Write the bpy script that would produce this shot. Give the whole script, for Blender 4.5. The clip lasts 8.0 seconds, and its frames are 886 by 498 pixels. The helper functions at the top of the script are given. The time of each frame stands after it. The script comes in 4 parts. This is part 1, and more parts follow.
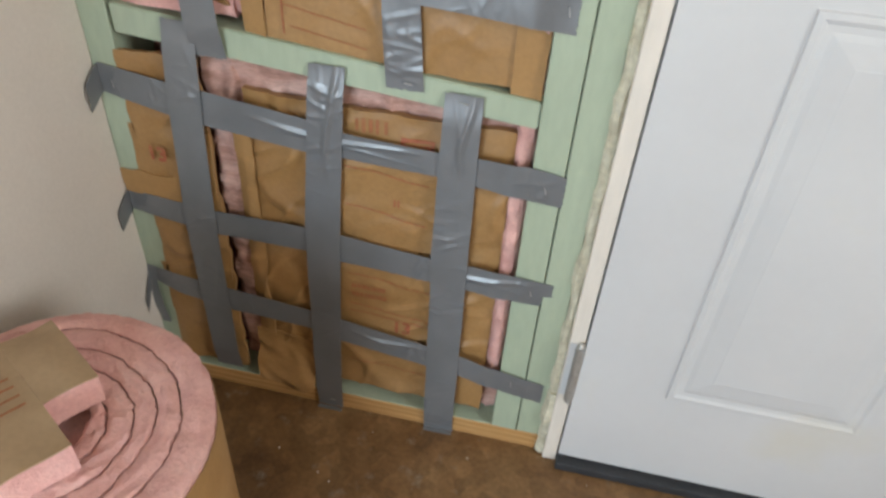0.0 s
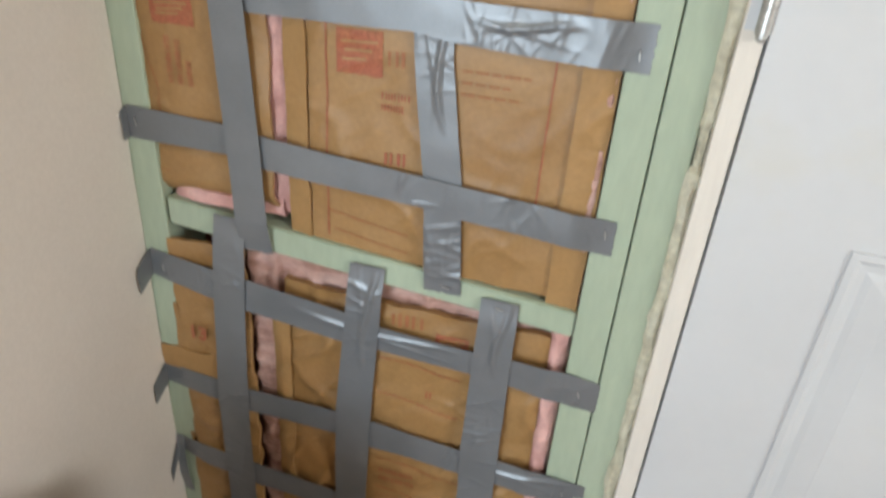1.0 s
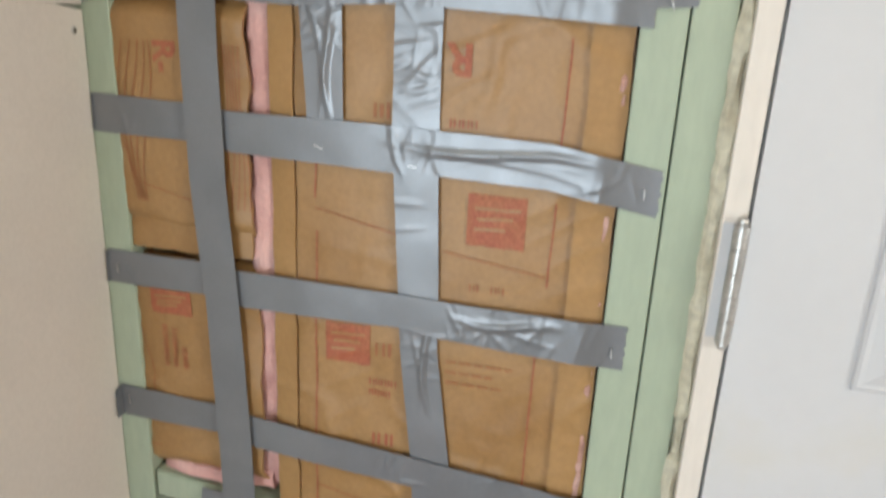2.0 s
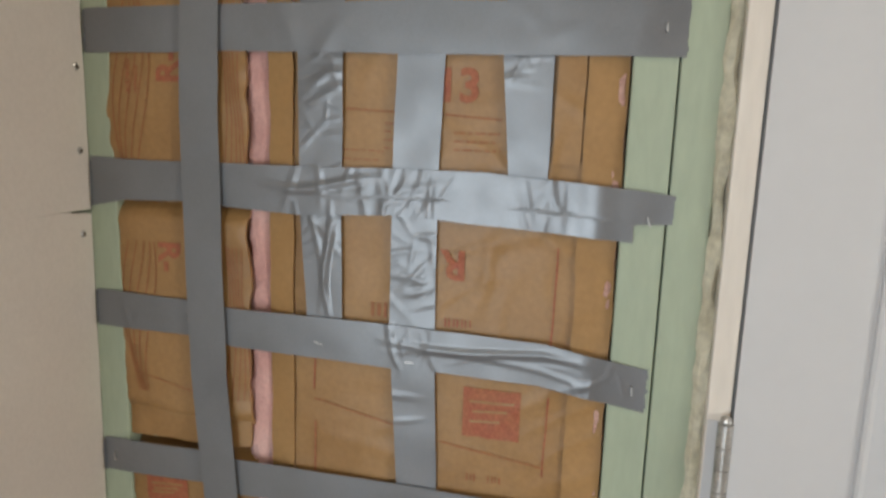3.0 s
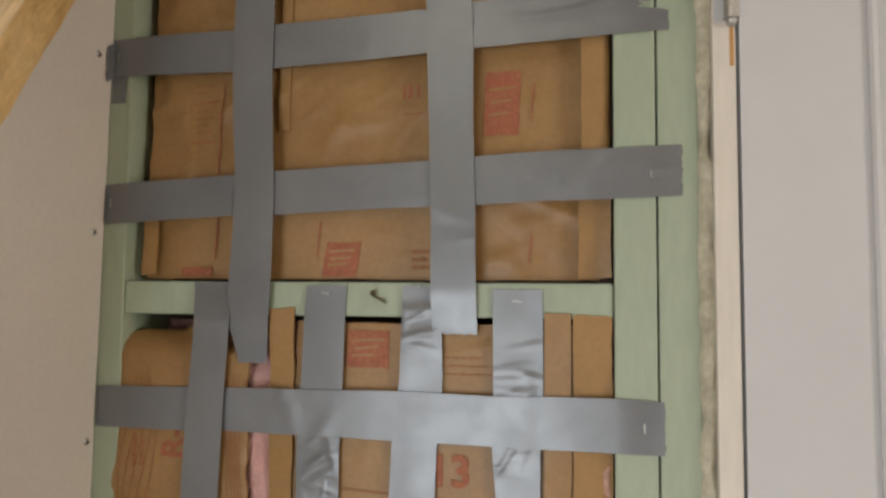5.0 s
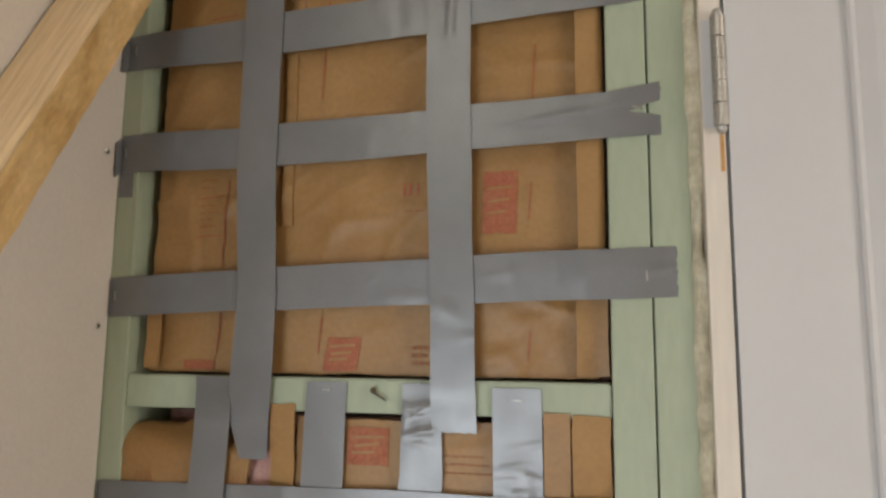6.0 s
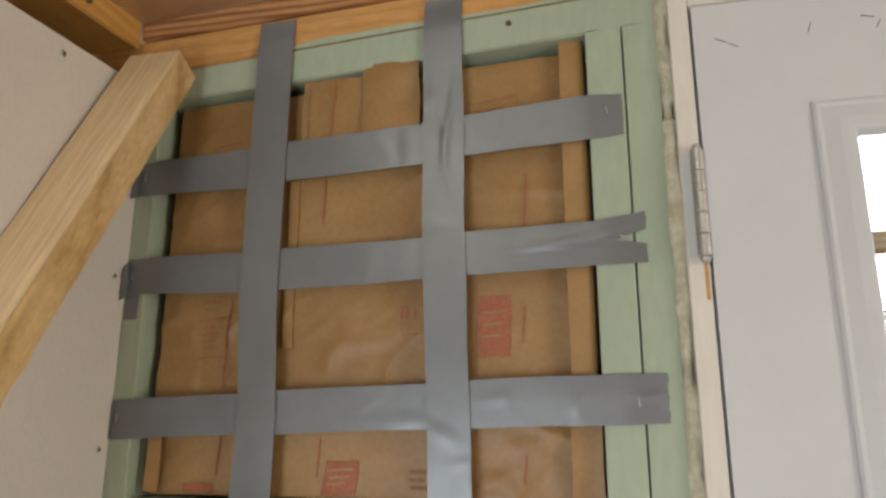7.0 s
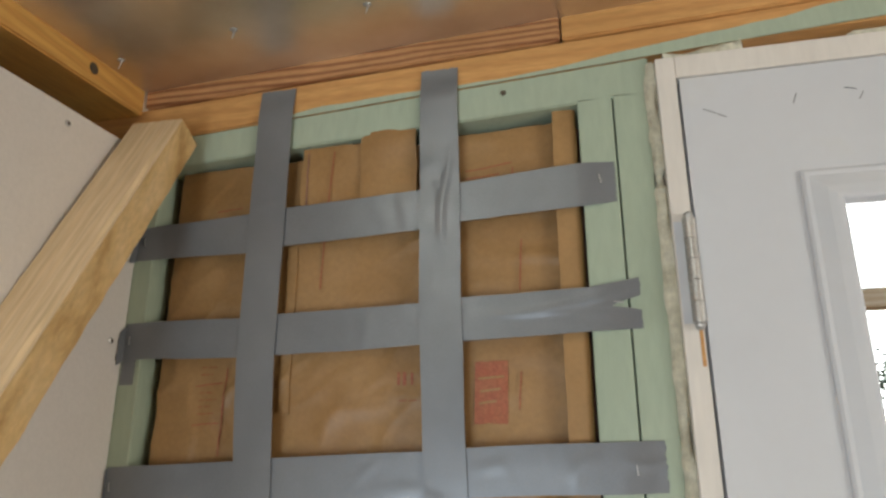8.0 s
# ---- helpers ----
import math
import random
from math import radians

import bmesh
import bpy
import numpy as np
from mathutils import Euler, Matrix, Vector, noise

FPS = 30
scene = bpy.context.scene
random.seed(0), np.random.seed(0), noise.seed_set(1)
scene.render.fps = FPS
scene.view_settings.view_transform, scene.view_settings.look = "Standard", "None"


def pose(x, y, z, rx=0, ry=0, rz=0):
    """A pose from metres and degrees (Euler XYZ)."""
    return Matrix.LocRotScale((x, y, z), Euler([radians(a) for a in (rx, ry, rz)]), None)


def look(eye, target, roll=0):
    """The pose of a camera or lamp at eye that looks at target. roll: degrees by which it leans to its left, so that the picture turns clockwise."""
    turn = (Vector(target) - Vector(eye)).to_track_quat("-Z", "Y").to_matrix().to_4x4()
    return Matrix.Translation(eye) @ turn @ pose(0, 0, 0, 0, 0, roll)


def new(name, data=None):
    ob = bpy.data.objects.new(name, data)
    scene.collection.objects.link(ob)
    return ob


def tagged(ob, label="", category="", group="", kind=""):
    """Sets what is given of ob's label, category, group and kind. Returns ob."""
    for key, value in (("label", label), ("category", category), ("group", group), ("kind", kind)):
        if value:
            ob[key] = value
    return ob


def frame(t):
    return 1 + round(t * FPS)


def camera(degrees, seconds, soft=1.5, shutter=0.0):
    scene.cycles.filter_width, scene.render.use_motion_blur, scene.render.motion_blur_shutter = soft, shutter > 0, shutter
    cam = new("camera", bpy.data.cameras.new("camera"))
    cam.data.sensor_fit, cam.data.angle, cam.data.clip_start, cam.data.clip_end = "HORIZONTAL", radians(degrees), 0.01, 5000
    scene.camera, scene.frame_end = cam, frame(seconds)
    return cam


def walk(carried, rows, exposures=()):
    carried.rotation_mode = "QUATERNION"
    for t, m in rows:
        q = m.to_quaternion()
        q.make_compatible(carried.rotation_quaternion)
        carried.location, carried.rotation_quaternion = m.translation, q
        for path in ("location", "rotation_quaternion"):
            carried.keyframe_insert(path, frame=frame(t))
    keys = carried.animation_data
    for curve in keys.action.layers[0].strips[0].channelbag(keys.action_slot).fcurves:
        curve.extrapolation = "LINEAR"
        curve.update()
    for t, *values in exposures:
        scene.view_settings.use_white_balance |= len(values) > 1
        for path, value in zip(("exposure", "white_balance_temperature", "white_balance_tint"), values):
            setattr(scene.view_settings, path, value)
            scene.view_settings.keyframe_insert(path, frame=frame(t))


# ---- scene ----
import collections

cam = camera(64.0, 8.0, 2.6, 0.35)
PATH = [
    (0, (0.591, -0.723, 0.981), (0.325, 0.806, -0.281), 4.1),
    (0.5, (0.586, -0.699, 1.014), (0.224, 0.876, -0.165), 4.3),
    (1, (0.568, -0.679, 1.068), (0.163, 1.006, 0.069), 4.4),
    (1.5, (0.566, -0.666, 1.12), (0.139, 1.111, 0.307), 3.7),
    (2, (0.562, -0.656, 1.202), (0.109, 1.201, 0.612), 2.8),
    (2.2, (0.56, -0.653, 1.23), (0.106, 1.222, 0.704), 2.6),
    (3.3, (0.539, -0.674, 1.351), (0.134, 1.265, 1.08), 1.9),
    (3.5, (0.543, -0.675, 1.38), (0.129, 1.27, 1.172), 1.8),
    (4, (0.544, -0.681, 1.426), (0.125, 1.273, 1.36), 1.6),
    (4.5, (0.54, -0.69, 1.477), (0.142, 1.269, 1.543), 1.5),
    (4.7, (0.548, -0.691, 1.493), (0.125, 1.261, 1.598), 1.3),
    (5.8, (0.564, -0.697, 1.558), (0.103, 1.234, 1.808), 0.6),
    (6, (0.563, -0.707, 1.568), (0.113, 1.222, 1.842), 0.6),
    (6.5, (0.568, -0.72, 1.595), (0.119, 1.192, 1.971), 0.4),
    (7, (0.576, -0.737, 1.619), (0.129, 1.154, 2.092), 0.1),
    (7.5, (0.575, -0.749, 1.633), (0.146, 1.126, 2.18), -0.1),
    (8, (0.579, -0.748, 1.634), (0.149, 1.108, 2.242), -0.1),
]
EXPOSURES = [(0, -0.54, 5950, 4), (0.5, -0.44, 5950, 4), (1.0, -0.52, 6000, 4), (2.0, -0.58, 6100, 5), (3.3, -1.16, 6350, 7), (4.5, -1.2, 6650, 9), (6.5, -1.08, 6600, 8), (8, -1.04, 6080, 5)]
WINDOW_WATTS, SIDE_WATTS, WIN_X, BACKDROP = 54.0, 50.0, 0.02, 9.0
walk(cam, [(t, look(eye, target, roll)) for t, eye, target, roll in PATH], EXPOSURES)

# ---- world and lights ----
world = bpy.data.worlds.new("sky")
scene.world = world
world.use_nodes = True
sky = world.node_tree.nodes.new("ShaderNodeTexSky")
sky.sky_type, sky.sun_disc = "NISHITA", False
sky.sun_elevation, sky.sun_rotation = radians(38), radians(70)
world.node_tree.links.new(sky.outputs[0], world.node_tree.nodes["Background"].inputs[0])
world.node_tree.nodes["Background"].inputs[1].default_value = 0.15

sun = new("sun", bpy.data.lights.new("sun", "SUN"))
sun.data.energy, sun.data.angle, sun.data.color = 2.5, radians(0.5), (1, 0.95, 0.86)
sun.matrix_world = look((2, 6, 5), (0.5, 10, 0))

# daylight of the window in the wall behind the camera
win = new("window_daylight", bpy.data.lights.new("window_daylight", "AREA"))
win.data.shape, win.data.size, win.data.size_y = "RECTANGLE", 0.86, 1.16
win.data.energy, win.data.color = WINDOW_WATTS, (0.88, 0.95, 1.0)
win.matrix_world = look((WIN_X, -2.38, 0.86), (WIN_X, 0, 0.86))
# fill light added at an unseen side opening to brighten the left wall
side = new("side_fill_light", bpy.data.lights.new("side_fill_light", "AREA"))
side.data.shape, side.data.size, side.data.size_y = "RECTANGLE", 0.86, 0.96
side.data.energy, side.data.color = SIDE_WATTS, (1.0, 0.94, 0.86)
side.matrix_world = look((2.49, -1.2, 1.4), (0, -1.2, 1.4))


# ---- materials ----
def material(name, base, rough=0.7, metal=0.0):
    m = bpy.data.materials.new(name)
    m.use_nodes = True
    b = m.node_tree.nodes["Principled BSDF"]
    b.inputs["Base Color"].default_value = (*base, 1)
    b.inputs["Roughness"].default_value = rough
    b.inputs["Metallic"].default_value = metal
    return m, m.node_tree, b


def place(nt, scale=(1, 1, 1)):
    tc = nt.nodes.new("ShaderNodeTexCoord")
    mp = nt.nodes.new("ShaderNodeMapping")
    mp.inputs["Scale"].default_value = scale
    nt.links.new(tc.outputs["Object"], mp.inputs["Vector"])
    return mp.outputs[0]


def ramp(nt, src, stops):
    r = nt.nodes.new("ShaderNodeValToRGB")
    el = r.color_ramp.elements
    while len(el) < len(stops):
        el.new(0.5)
    for e, (p, c) in zip(el, stops):
        e.position, e.color = p, (*c, 1) if len(c) == 3 else c
    nt.links.new(src, r.inputs[0])
    return r.outputs[0]


def mix(nt, a, b, fac, kind="MIX"):
    m = nt.nodes.new("ShaderNodeMix")
    m.data_type, m.blend_type = "RGBA", kind
    for sock, v in ((m.inputs[0], fac), (m.inputs[6], a), (m.inputs[7], b)):
        if isinstance(v, bpy.types.NodeSocket):
            nt.links.new(v, sock)
        else:
            sock.default_value = v if isinstance(v, float) else (*v, 1)
    return m.outputs[2]


def bump(nt, b, src, strength, dist=0.001, after=None):
    n = nt.nodes.new("ShaderNodeBump")
    n.inputs["Strength"].default_value, n.inputs["Distance"].default_value = strength, dist
    nt.links.new(src, n.inputs["Height"])
    if after:
        nt.links.new(after, n.inputs["Normal"])
    nt.links.new(n.outputs[0], b.inputs["Normal"])
    return n.outputs[0]


def noise_tex(nt, vec, scale, detail=4, rough=0.55, distort=0.0):
    n = nt.nodes.new("ShaderNodeTexNoise")
    n.inputs["Scale"].default_value, n.inputs["Detail"].default_value = scale, detail
    n.inputs["Roughness"].default_value, n.inputs["Distortion"].default_value = rough, distort
    nt.links.new(vec, n.inputs["Vector"])
    return n.outputs[0]


def mottled(name, stops, scale, fine, rough=0.7, relief=0.25, dist=0.0006, stretch=(1, 1, 1), speck=0.25):
    """A matt surface with stains at one scale, grain at another, and relief."""
    m, nt, b = material(name, stops[0][1], rough)
    v = place(nt, stretch)
    big = noise_tex(nt, v, scale, 5)
    small = noise_tex(nt, v, fine, 3)
    col = ramp(nt, big, stops)
    shade = ramp(nt, small, [(0.3, (1 - speck,) * 3), (0.7, (1, 1, 1))])
    nt.links.new(mix(nt, col, shade, 1.0, "MULTIPLY"), b.inputs["Base Color"])
    bump(nt, b, small, relief, dist)
    rr = nt.nodes.new("ShaderNodeMapRange")
    rr.inputs["To Min"].default_value, rr.inputs["To Max"].default_value = rough - 0.1, min(1, rough + 0.12)
    nt.links.new(big, rr.inputs["Value"])
    nt.links.new(rr.outputs[0], b.inputs["Roughness"])
    return m


def wood(name, light, dark, along, rings=30, rough=0.55, warp=2.5, contrast=(0.35, 0.7), stretch=0.07):
    """Sawn softwood with growth lines that run along one axis."""
    m, nt, b = material(name, light, rough)
    sc = [1.0, 1.0, 1.0]
    sc["xyz".index(along)] = stretch
    v = place(nt, sc)
    w = nt.nodes.new("ShaderNodeTexWave")
    w.wave_type, w.bands_direction = "BANDS", {"x": "Z", "y": "Z", "z": "X"}[along]
    w.inputs["Scale"].default_value, w.inputs["Distortion"].default_value = rings, warp
    w.inputs["Detail"].default_value, w.inputs["Detail Scale"].default_value = 3, 0.35
    nt.links.new(v, w.inputs["Vector"])
    fine = noise_tex(nt, v, 220, 3)
    blot = noise_tex(nt, v, 14, 3)
    col = ramp(nt, w.outputs[0], [(contrast[0], light), (contrast[1], dark)])
    col = mix(nt, col, ramp(nt, fine, [(0.3, (0.8, 0.78, 0.74)), (0.65, (1, 1, 1))]), 1.0, "MULTIPLY")
    col = mix(nt, col, ramp(nt, blot, [(0.35, (0.82, 0.8, 0.76)), (0.6, (1, 1, 1))]), 1.0, "MULTIPLY")
    nt.links.new(col, b.inputs["Base Color"])
    bump(nt, b, fine, 0.3, 0.0006)
    return m


def tape_material():
    """Silver-grey plastic film over cloth."""
    m, nt, b = material("duct_tape", (0.2, 0.21, 0.23), 0.3)
    v = place(nt)
    big = noise_tex(nt, v, 9, 4)
    cr = noise_tex(nt, v, 40, 2)
    weave = noise_tex(nt, v, 900, 1)
    col = ramp(nt, big, [(0.3, (0.178, 0.186, 0.201)), (0.7, (0.22, 0.229, 0.247))])
    col = mix(nt, col, ramp(nt, weave, [(0.3, (0.9,) * 3), (0.7, (1, 1, 1))]), 1.0, "MULTIPLY")
    nt.links.new(col, b.inputs["Base Color"])
    b.inputs["Metallic"].default_value = 0.28
    b.inputs["IOR"].default_value = 1.6
    nt.links.new(ramp(nt, cr, [(0.3, (0.31,) * 3), (0.7, (0.38,) * 3)]), b.inputs["Roughness"])
    bump(nt, b, weave, 0.1, 0.0003)
    return m


TAPE = tape_material()
KRAFT = mottled("kraft_paper", [(0.25, (0.285, 0.15, 0.05)), (0.5, (0.345, 0.195, 0.073)), (0.75, (0.395, 0.235, 0.1))], 8, 160, 0.46, 0.3, 0.0006, (1, 1, 1), 0.14)
KRAFT_FLANGE = mottled("kraft_flange", [(0.3, (0.34, 0.19, 0.066)), (0.7, (0.41, 0.24, 0.095))], 9, 160, 0.6, 0.3, 0.0006, (1, 1, 1), 0.12)
PINK = mottled("pink_glass_wool", [(0.3, (0.61, 0.33, 0.30)), (0.55, (0.71, 0.42, 0.385)), (0.75, (0.79, 0.52, 0.475))], 18, 230, 0.95, 0.6, 0.003, (1, 1, 1), 0.14)
PINK_DIRTY = mottled("dirty_glass_wool", [(0.3, (0.42, 0.23, 0.18)), (0.48, (0.66, 0.4, 0.34)), (0.7, (0.79, 0.54, 0.48))], 24, 200, 0.95, 0.9, 0.004, (0.5, 1, 2.6), 0.25)
KRAFT_BACK = mottled("pale_kraft_paper", [(0.25, (0.32, 0.215, 0.12)), (0.75, (0.40, 0.285, 0.17))], 8, 160, 0.7, 0.3, 0.0006, (1, 1, 1), 0.12)
# wool in a darker pink, mostly for bodies set behind the paper
PINK_DARK = mottled("dark_glass_wool", [(0.3, (0.2, 0.1, 0.09)), (0.7, (0.42, 0.22, 0.2))], 30, 260, 0.95, 0.9, 0.004)
INK = mottled("red_ink", [(0.3, (0.40, 0.105, 0.05)), (0.7, (0.42, 0.155, 0.07))], 60, 300, 0.6, 0.2, 0.0004, (1, 1, 1), 0.35)
INK_FAINT = mottled("faded_red_ink", [(0.3, (0.38, 0.13, 0.05)), (0.7, (0.36, 0.155, 0.062))], 60, 300, 0.6, 0.2, 0.0004, (1, 1, 1), 0.3)
GREEN = mottled("green_wood_paint", [(0.3, (0.36, 0.425, 0.315)), (0.7, (0.41, 0.475, 0.36))], 5, 120, 0.5, 0.25, 0.0005, (1, 1, 0.25), 0.1)
DRYWALL = mottled("drywall_paper", [(0.3, (0.64, 0.587, 0.535)), (0.7, (0.70, 0.65, 0.595))], 3, 240, 0.75, 0.2, 0.0004, (1, 1, 1), 0.06)
WHITE = mottled("white_door_paint", [(0.3, (0.575, 0.58, 0.6)), (0.6, (0.61, 0.615, 0.635)), (0.74, (0.61, 0.595, 0.55))], 3.2, 60, 0.42, 0.06, 0.0004, (1, 1, 1), 0.015)
CREAM = mottled("cream_primer", [(0.3, (0.70, 0.645, 0.58)), (0.7, (0.77, 0.72, 0.66))], 9, 140, 0.55, 0.2, 0.0004, (1, 1, 0.15), 0.08)
FOAM = mottled("spray_foam", [(0.25, (0.48, 0.44, 0.32)), (0.5, (0.69, 0.655, 0.51)), (0.75, (0.77, 0.745, 0.62))], 28, 150, 0.7, 0.6, 0.002)
PINE = wood("pale_pine", (0.80, 0.61, 0.38), (0.765, 0.57, 0.335), "z", 22, 0.6)
PINE_EDGE = mottled("pine_waney_edge", [(0.33, (0.46, 0.27, 0.09)), (0.48, (0.66, 0.44, 0.19)), (0.7, (0.74, 0.53, 0.27))], 26, 190, 0.7, 0.6, 0.002, (1, 1, 0.45), 0.2)
FIR = wood("red_fir", (0.55, 0.29, 0.125), (0.29, 0.115, 0.045), "x", 34, 0.55, 9.0, (0.35, 0.95), 0.2)
FIR_PALE = wood("orange_fir", (0.68, 0.37, 0.13), (0.62, 0.32, 0.108), "x", 16, 0.55, 6.0, (0.3, 0.9), 0.15)
FIR_Y = wood("orange_fir_joist", (0.70, 0.39, 0.105), (0.64, 0.335, 0.085), "y", 18, 0.5)
PLATE = wood("sill_plate", (0.58, 0.35, 0.14), (0.5, 0.28, 0.105), "x", 26, 0.65)
STEEL = mottled("brushed_steel", [(0.3, (0.5, 0.49, 0.47)), (0.7, (0.62, 0.61, 0.59))], 30, 300, 0.38, 0.15, 0.0003)
STEEL.node_tree.nodes["Principled BSDF"].inputs["Metallic"].default_value = 0.6
RUST = mottled("dark_rusty_steel", [(0.3, (0.06, 0.045, 0.03)), (0.7, (0.14, 0.1, 0.06))], 90, 400, 0.6)
DARK = mottled("dark_rubber", [(0.3, (0.02, 0.022, 0.025)), (0.7, (0.04, 0.042, 0.05))], 30, 200, 0.6)
SHEATH = mottled("sheathing", [(0.3, (0.12, 0.08, 0.04)), (0.7, (0.2, 0.14, 0.08))], 20, 200, 0.8)

# brown for the unseen walls, chosen to warm and dim bounced light
ROOM = mottled("unseen_wall_brown", [(0.3, (0.40, 0.29, 0.18)), (0.7, (0.48, 0.36, 0.23))], 4, 90, 0.75, 0.3, 0.0006, (1, 1, 0.2), 0.12)


def floor_material():
    m, nt, b = material("stained_floor_board", (0.12, 0.07, 0.035), 0.55)
    v = place(nt)
    big = noise_tex(nt, v, 5, 6, 0.65, 0.8)
    flake = nt.nodes.new("ShaderNodeTexVoronoi")
    flake.inputs["Scale"].default_value = 42
    nt.links.new(v, flake.inputs["Vector"])
    fine = noise_tex(nt, v, 120, 4)
    dust = noise_tex(nt, v, 24, 6, 0.7)
    col = ramp(nt, big, [(0.28, (0.09, 0.046, 0.018)), (0.5, (0.2, 0.108, 0.042)), (0.72, (0.3, 0.18, 0.08))])
    col = mix(nt, col, ramp(nt, flake.outputs["Color"], [(0.2, (0.7, 0.66, 0.6)), (0.8, (1.1, 1.05, 1.0))]), 0.7, "MULTIPLY")
    col = mix(nt, col, (0.34, 0.3, 0.25), ramp(nt, dust, [(0.58, (0, 0, 0)), (0.74, (0.6,) * 3)]))
    col = mix(nt, col, ramp(nt, fine, [(0.3, (0.7,) * 3), (0.7, (1, 1, 1))]), 1.0, "MULTIPLY")
    nt.links.new(col, b.inputs["Base Color"])
    nt.links.new(ramp(nt, big, [(0.3, (0.4,) * 3), (0.7, (0.7,) * 3)]), b.inputs["Roughness"])
    bump(nt, b, fine, 0.4, 0.001)
    return m


def foil_material():
    m, nt, b = material("foil_facing", (0.5, 0.43, 0.33), 0.32, 0.85)
    v = place(nt)
    big = noise_tex(nt, v, 6, 4)
    dents = noise_tex(nt, v, 22, 4, 0.6, 0.8)
    nt.links.new(ramp(nt, big, [(0.3, (0.56, 0.46, 0.33)), (0.7, (0.78, 0.71, 0.6))]), b.inputs["Base Color"])
    nt.links.new(ramp(nt, big, [(0.3, (0.25,) * 3), (0.7, (0.42,) * 3)]), b.inputs["Roughness"])
    bump(nt, b, dents, 0.22, 0.006)
    return m


def glass_material():
    m, nt, b = material("glass", (1, 1, 1), 0.0)
    b.inputs["Transmission Weight"].default_value, b.inputs["IOR"].default_value = 1.0, 1.05
    return m


FLOOR, FOIL, GLASS = floor_material(), foil_material(), glass_material()


# ---- mesh helpers ----
def part(name, bm, mat, parent=None, label="", smooth=False):
    me = bpy.data.meshes.new(name)
    bmesh.ops.recalc_face_normals(bm, faces=bm.faces)
    if smooth:
        for e in bm.edges:
            e.smooth = len(e.link_faces) == 2 and e.calc_face_angle(0) < 0.7
    bm.to_mesh(me)
    bm.free()
    for p in me.polygons:
        p.use_smooth = smooth
    me.materials.append(mat)
    ob = new(name, me)
    if parent:
        ob.parent = parent
    return tagged(ob, label)


def empty(name, label, category, group="", kind=""):
    return tagged(new(name), label, category, group, kind)


def box(x0, x1, y0, y1, z0, z1, bevel=0.0, bm=None, cuts=0):
    own = bm is None
    b = bmesh.new()
    bmesh.ops.create_cube(b, size=1)
    for v in b.verts:
        v.co = Vector((x0 + (v.co.x + 0.5) * (x1 - x0), y0 + (v.co.y + 0.5) * (y1 - y0), z0 + (v.co.z + 0.5) * (z1 - z0)))
    if bevel:
        bmesh.ops.bevel(b, geom=b.edges[:], offset=bevel, segments=2, affect="EDGES", profile=0.6)
    if own:
        return b
    me = bpy.data.meshes.new("t")
    b.to_mesh(me)
    b.free()
    bm.from_mesh(me)
    bpy.data.meshes.remove(me)
    return bm


def grid_solid(nu, nv, front, back):
    """A closed sheet: front(u, v) and back(u, v) give the places of its two faces, u and v from 0 to 1."""
    bm = bmesh.new()
    rows = []
    for f in (front, back):
        rows.append([[bm.verts.new(f(i / nu, j / nv)) for j in range(nv + 1)] for i in range(nu + 1)])
    a, b = rows
    for i in range(nu):
        for j in range(nv):
            bm.faces.new((a[i][j], a[i + 1][j], a[i + 1][j + 1], a[i][j + 1]))
            bm.faces.new((b[i][j], b[i][j + 1], b[i + 1][j + 1], b[i + 1][j]))
    for i in range(nu):
        bm.faces.new((a[i][0], b[i][0], b[i + 1][0], a[i + 1][0]))
        bm.faces.new((a[i][nv], a[i + 1][nv], b[i + 1][nv], b[i][nv]))
    for j in range(nv):
        bm.faces.new((a[0][j], a[0][j + 1], b[0][j + 1], b[0][j]))
        bm.faces.new((a[nu][j], b[nu][j], b[nu][j + 1], a[nu][j + 1]))
    return bm


def rnd(x, y, z=0.0):
    return noise.noise(Vector((x, y, z)))


def lerp_list(pts, s):
    """Smooth interpolation along a short list of equally valued tuples; the first of each is its station."""
    if s <= pts[0][0]:
        return pts[0][1:]
    for p, q in zip(pts, pts[1:]):
        if s <= q[0]:
            w = (s - p[0]) / (q[0] - p[0])
            return tuple(a + (b - a) * w for a, b in zip(p[1:], q[1:]))
    return pts[-1][1:]


# ---- structure ----
part("floor", box(-1.1, 2.6, -2.6, 0.1, -0.03, 0.0), FLOOR)
tagged(bpy.data.objects["floor"], "brown stained wood panel floor with dust and scuffs", "floor", "", "structure")

LEAN_L = lambda z: 0.0485 - 0.0095 * z  # inner edge of the corner stud


def stud(name, x0, x1, z0, z1, mat=GREEN, label="green painted wood stud", depth=0.089, front=0.0, skew=None):
    b = box(x0, x1, front, front + depth, z0, z1, 0.0018)
    if skew:
        for v in b.verts:
            if v.co.x > (x0 + x1) / 2:
                v.co.x += skew(v.co.z) - x1
    return tagged(part(name, b, mat), label, "stud", "wall framing", "structure")


stud("corner_stud", -0.03, 0.04, 0.038, 2.02, skew=LEAN_L, label="green painted stud in the corner")
stud("jack_stud", 0.5655, 0.6045, 0.038, 2.049, label="green painted stud beside the insulation")
stud("king_stud", 0.6062, 0.643, 0.001, 2.054, label="green painted stud beside the door frame")
BOTTOM = part("bottom_plate", box(-0.03, 0.648, 0.001, 0.089, 0.001, 0.038, 0.003), PLATE)
BOTTOM.data.materials.append(GREEN)
for p in BOTTOM.data.polygons:
    p.material_index = 1 if p.normal.z > 0.7 else 0
tagged(BOTTOM, "raw orange wood bottom plate on the floor", "plate", "wall framing", "structure")
bpy.data.objects["king_stud"].location.z = 0.038
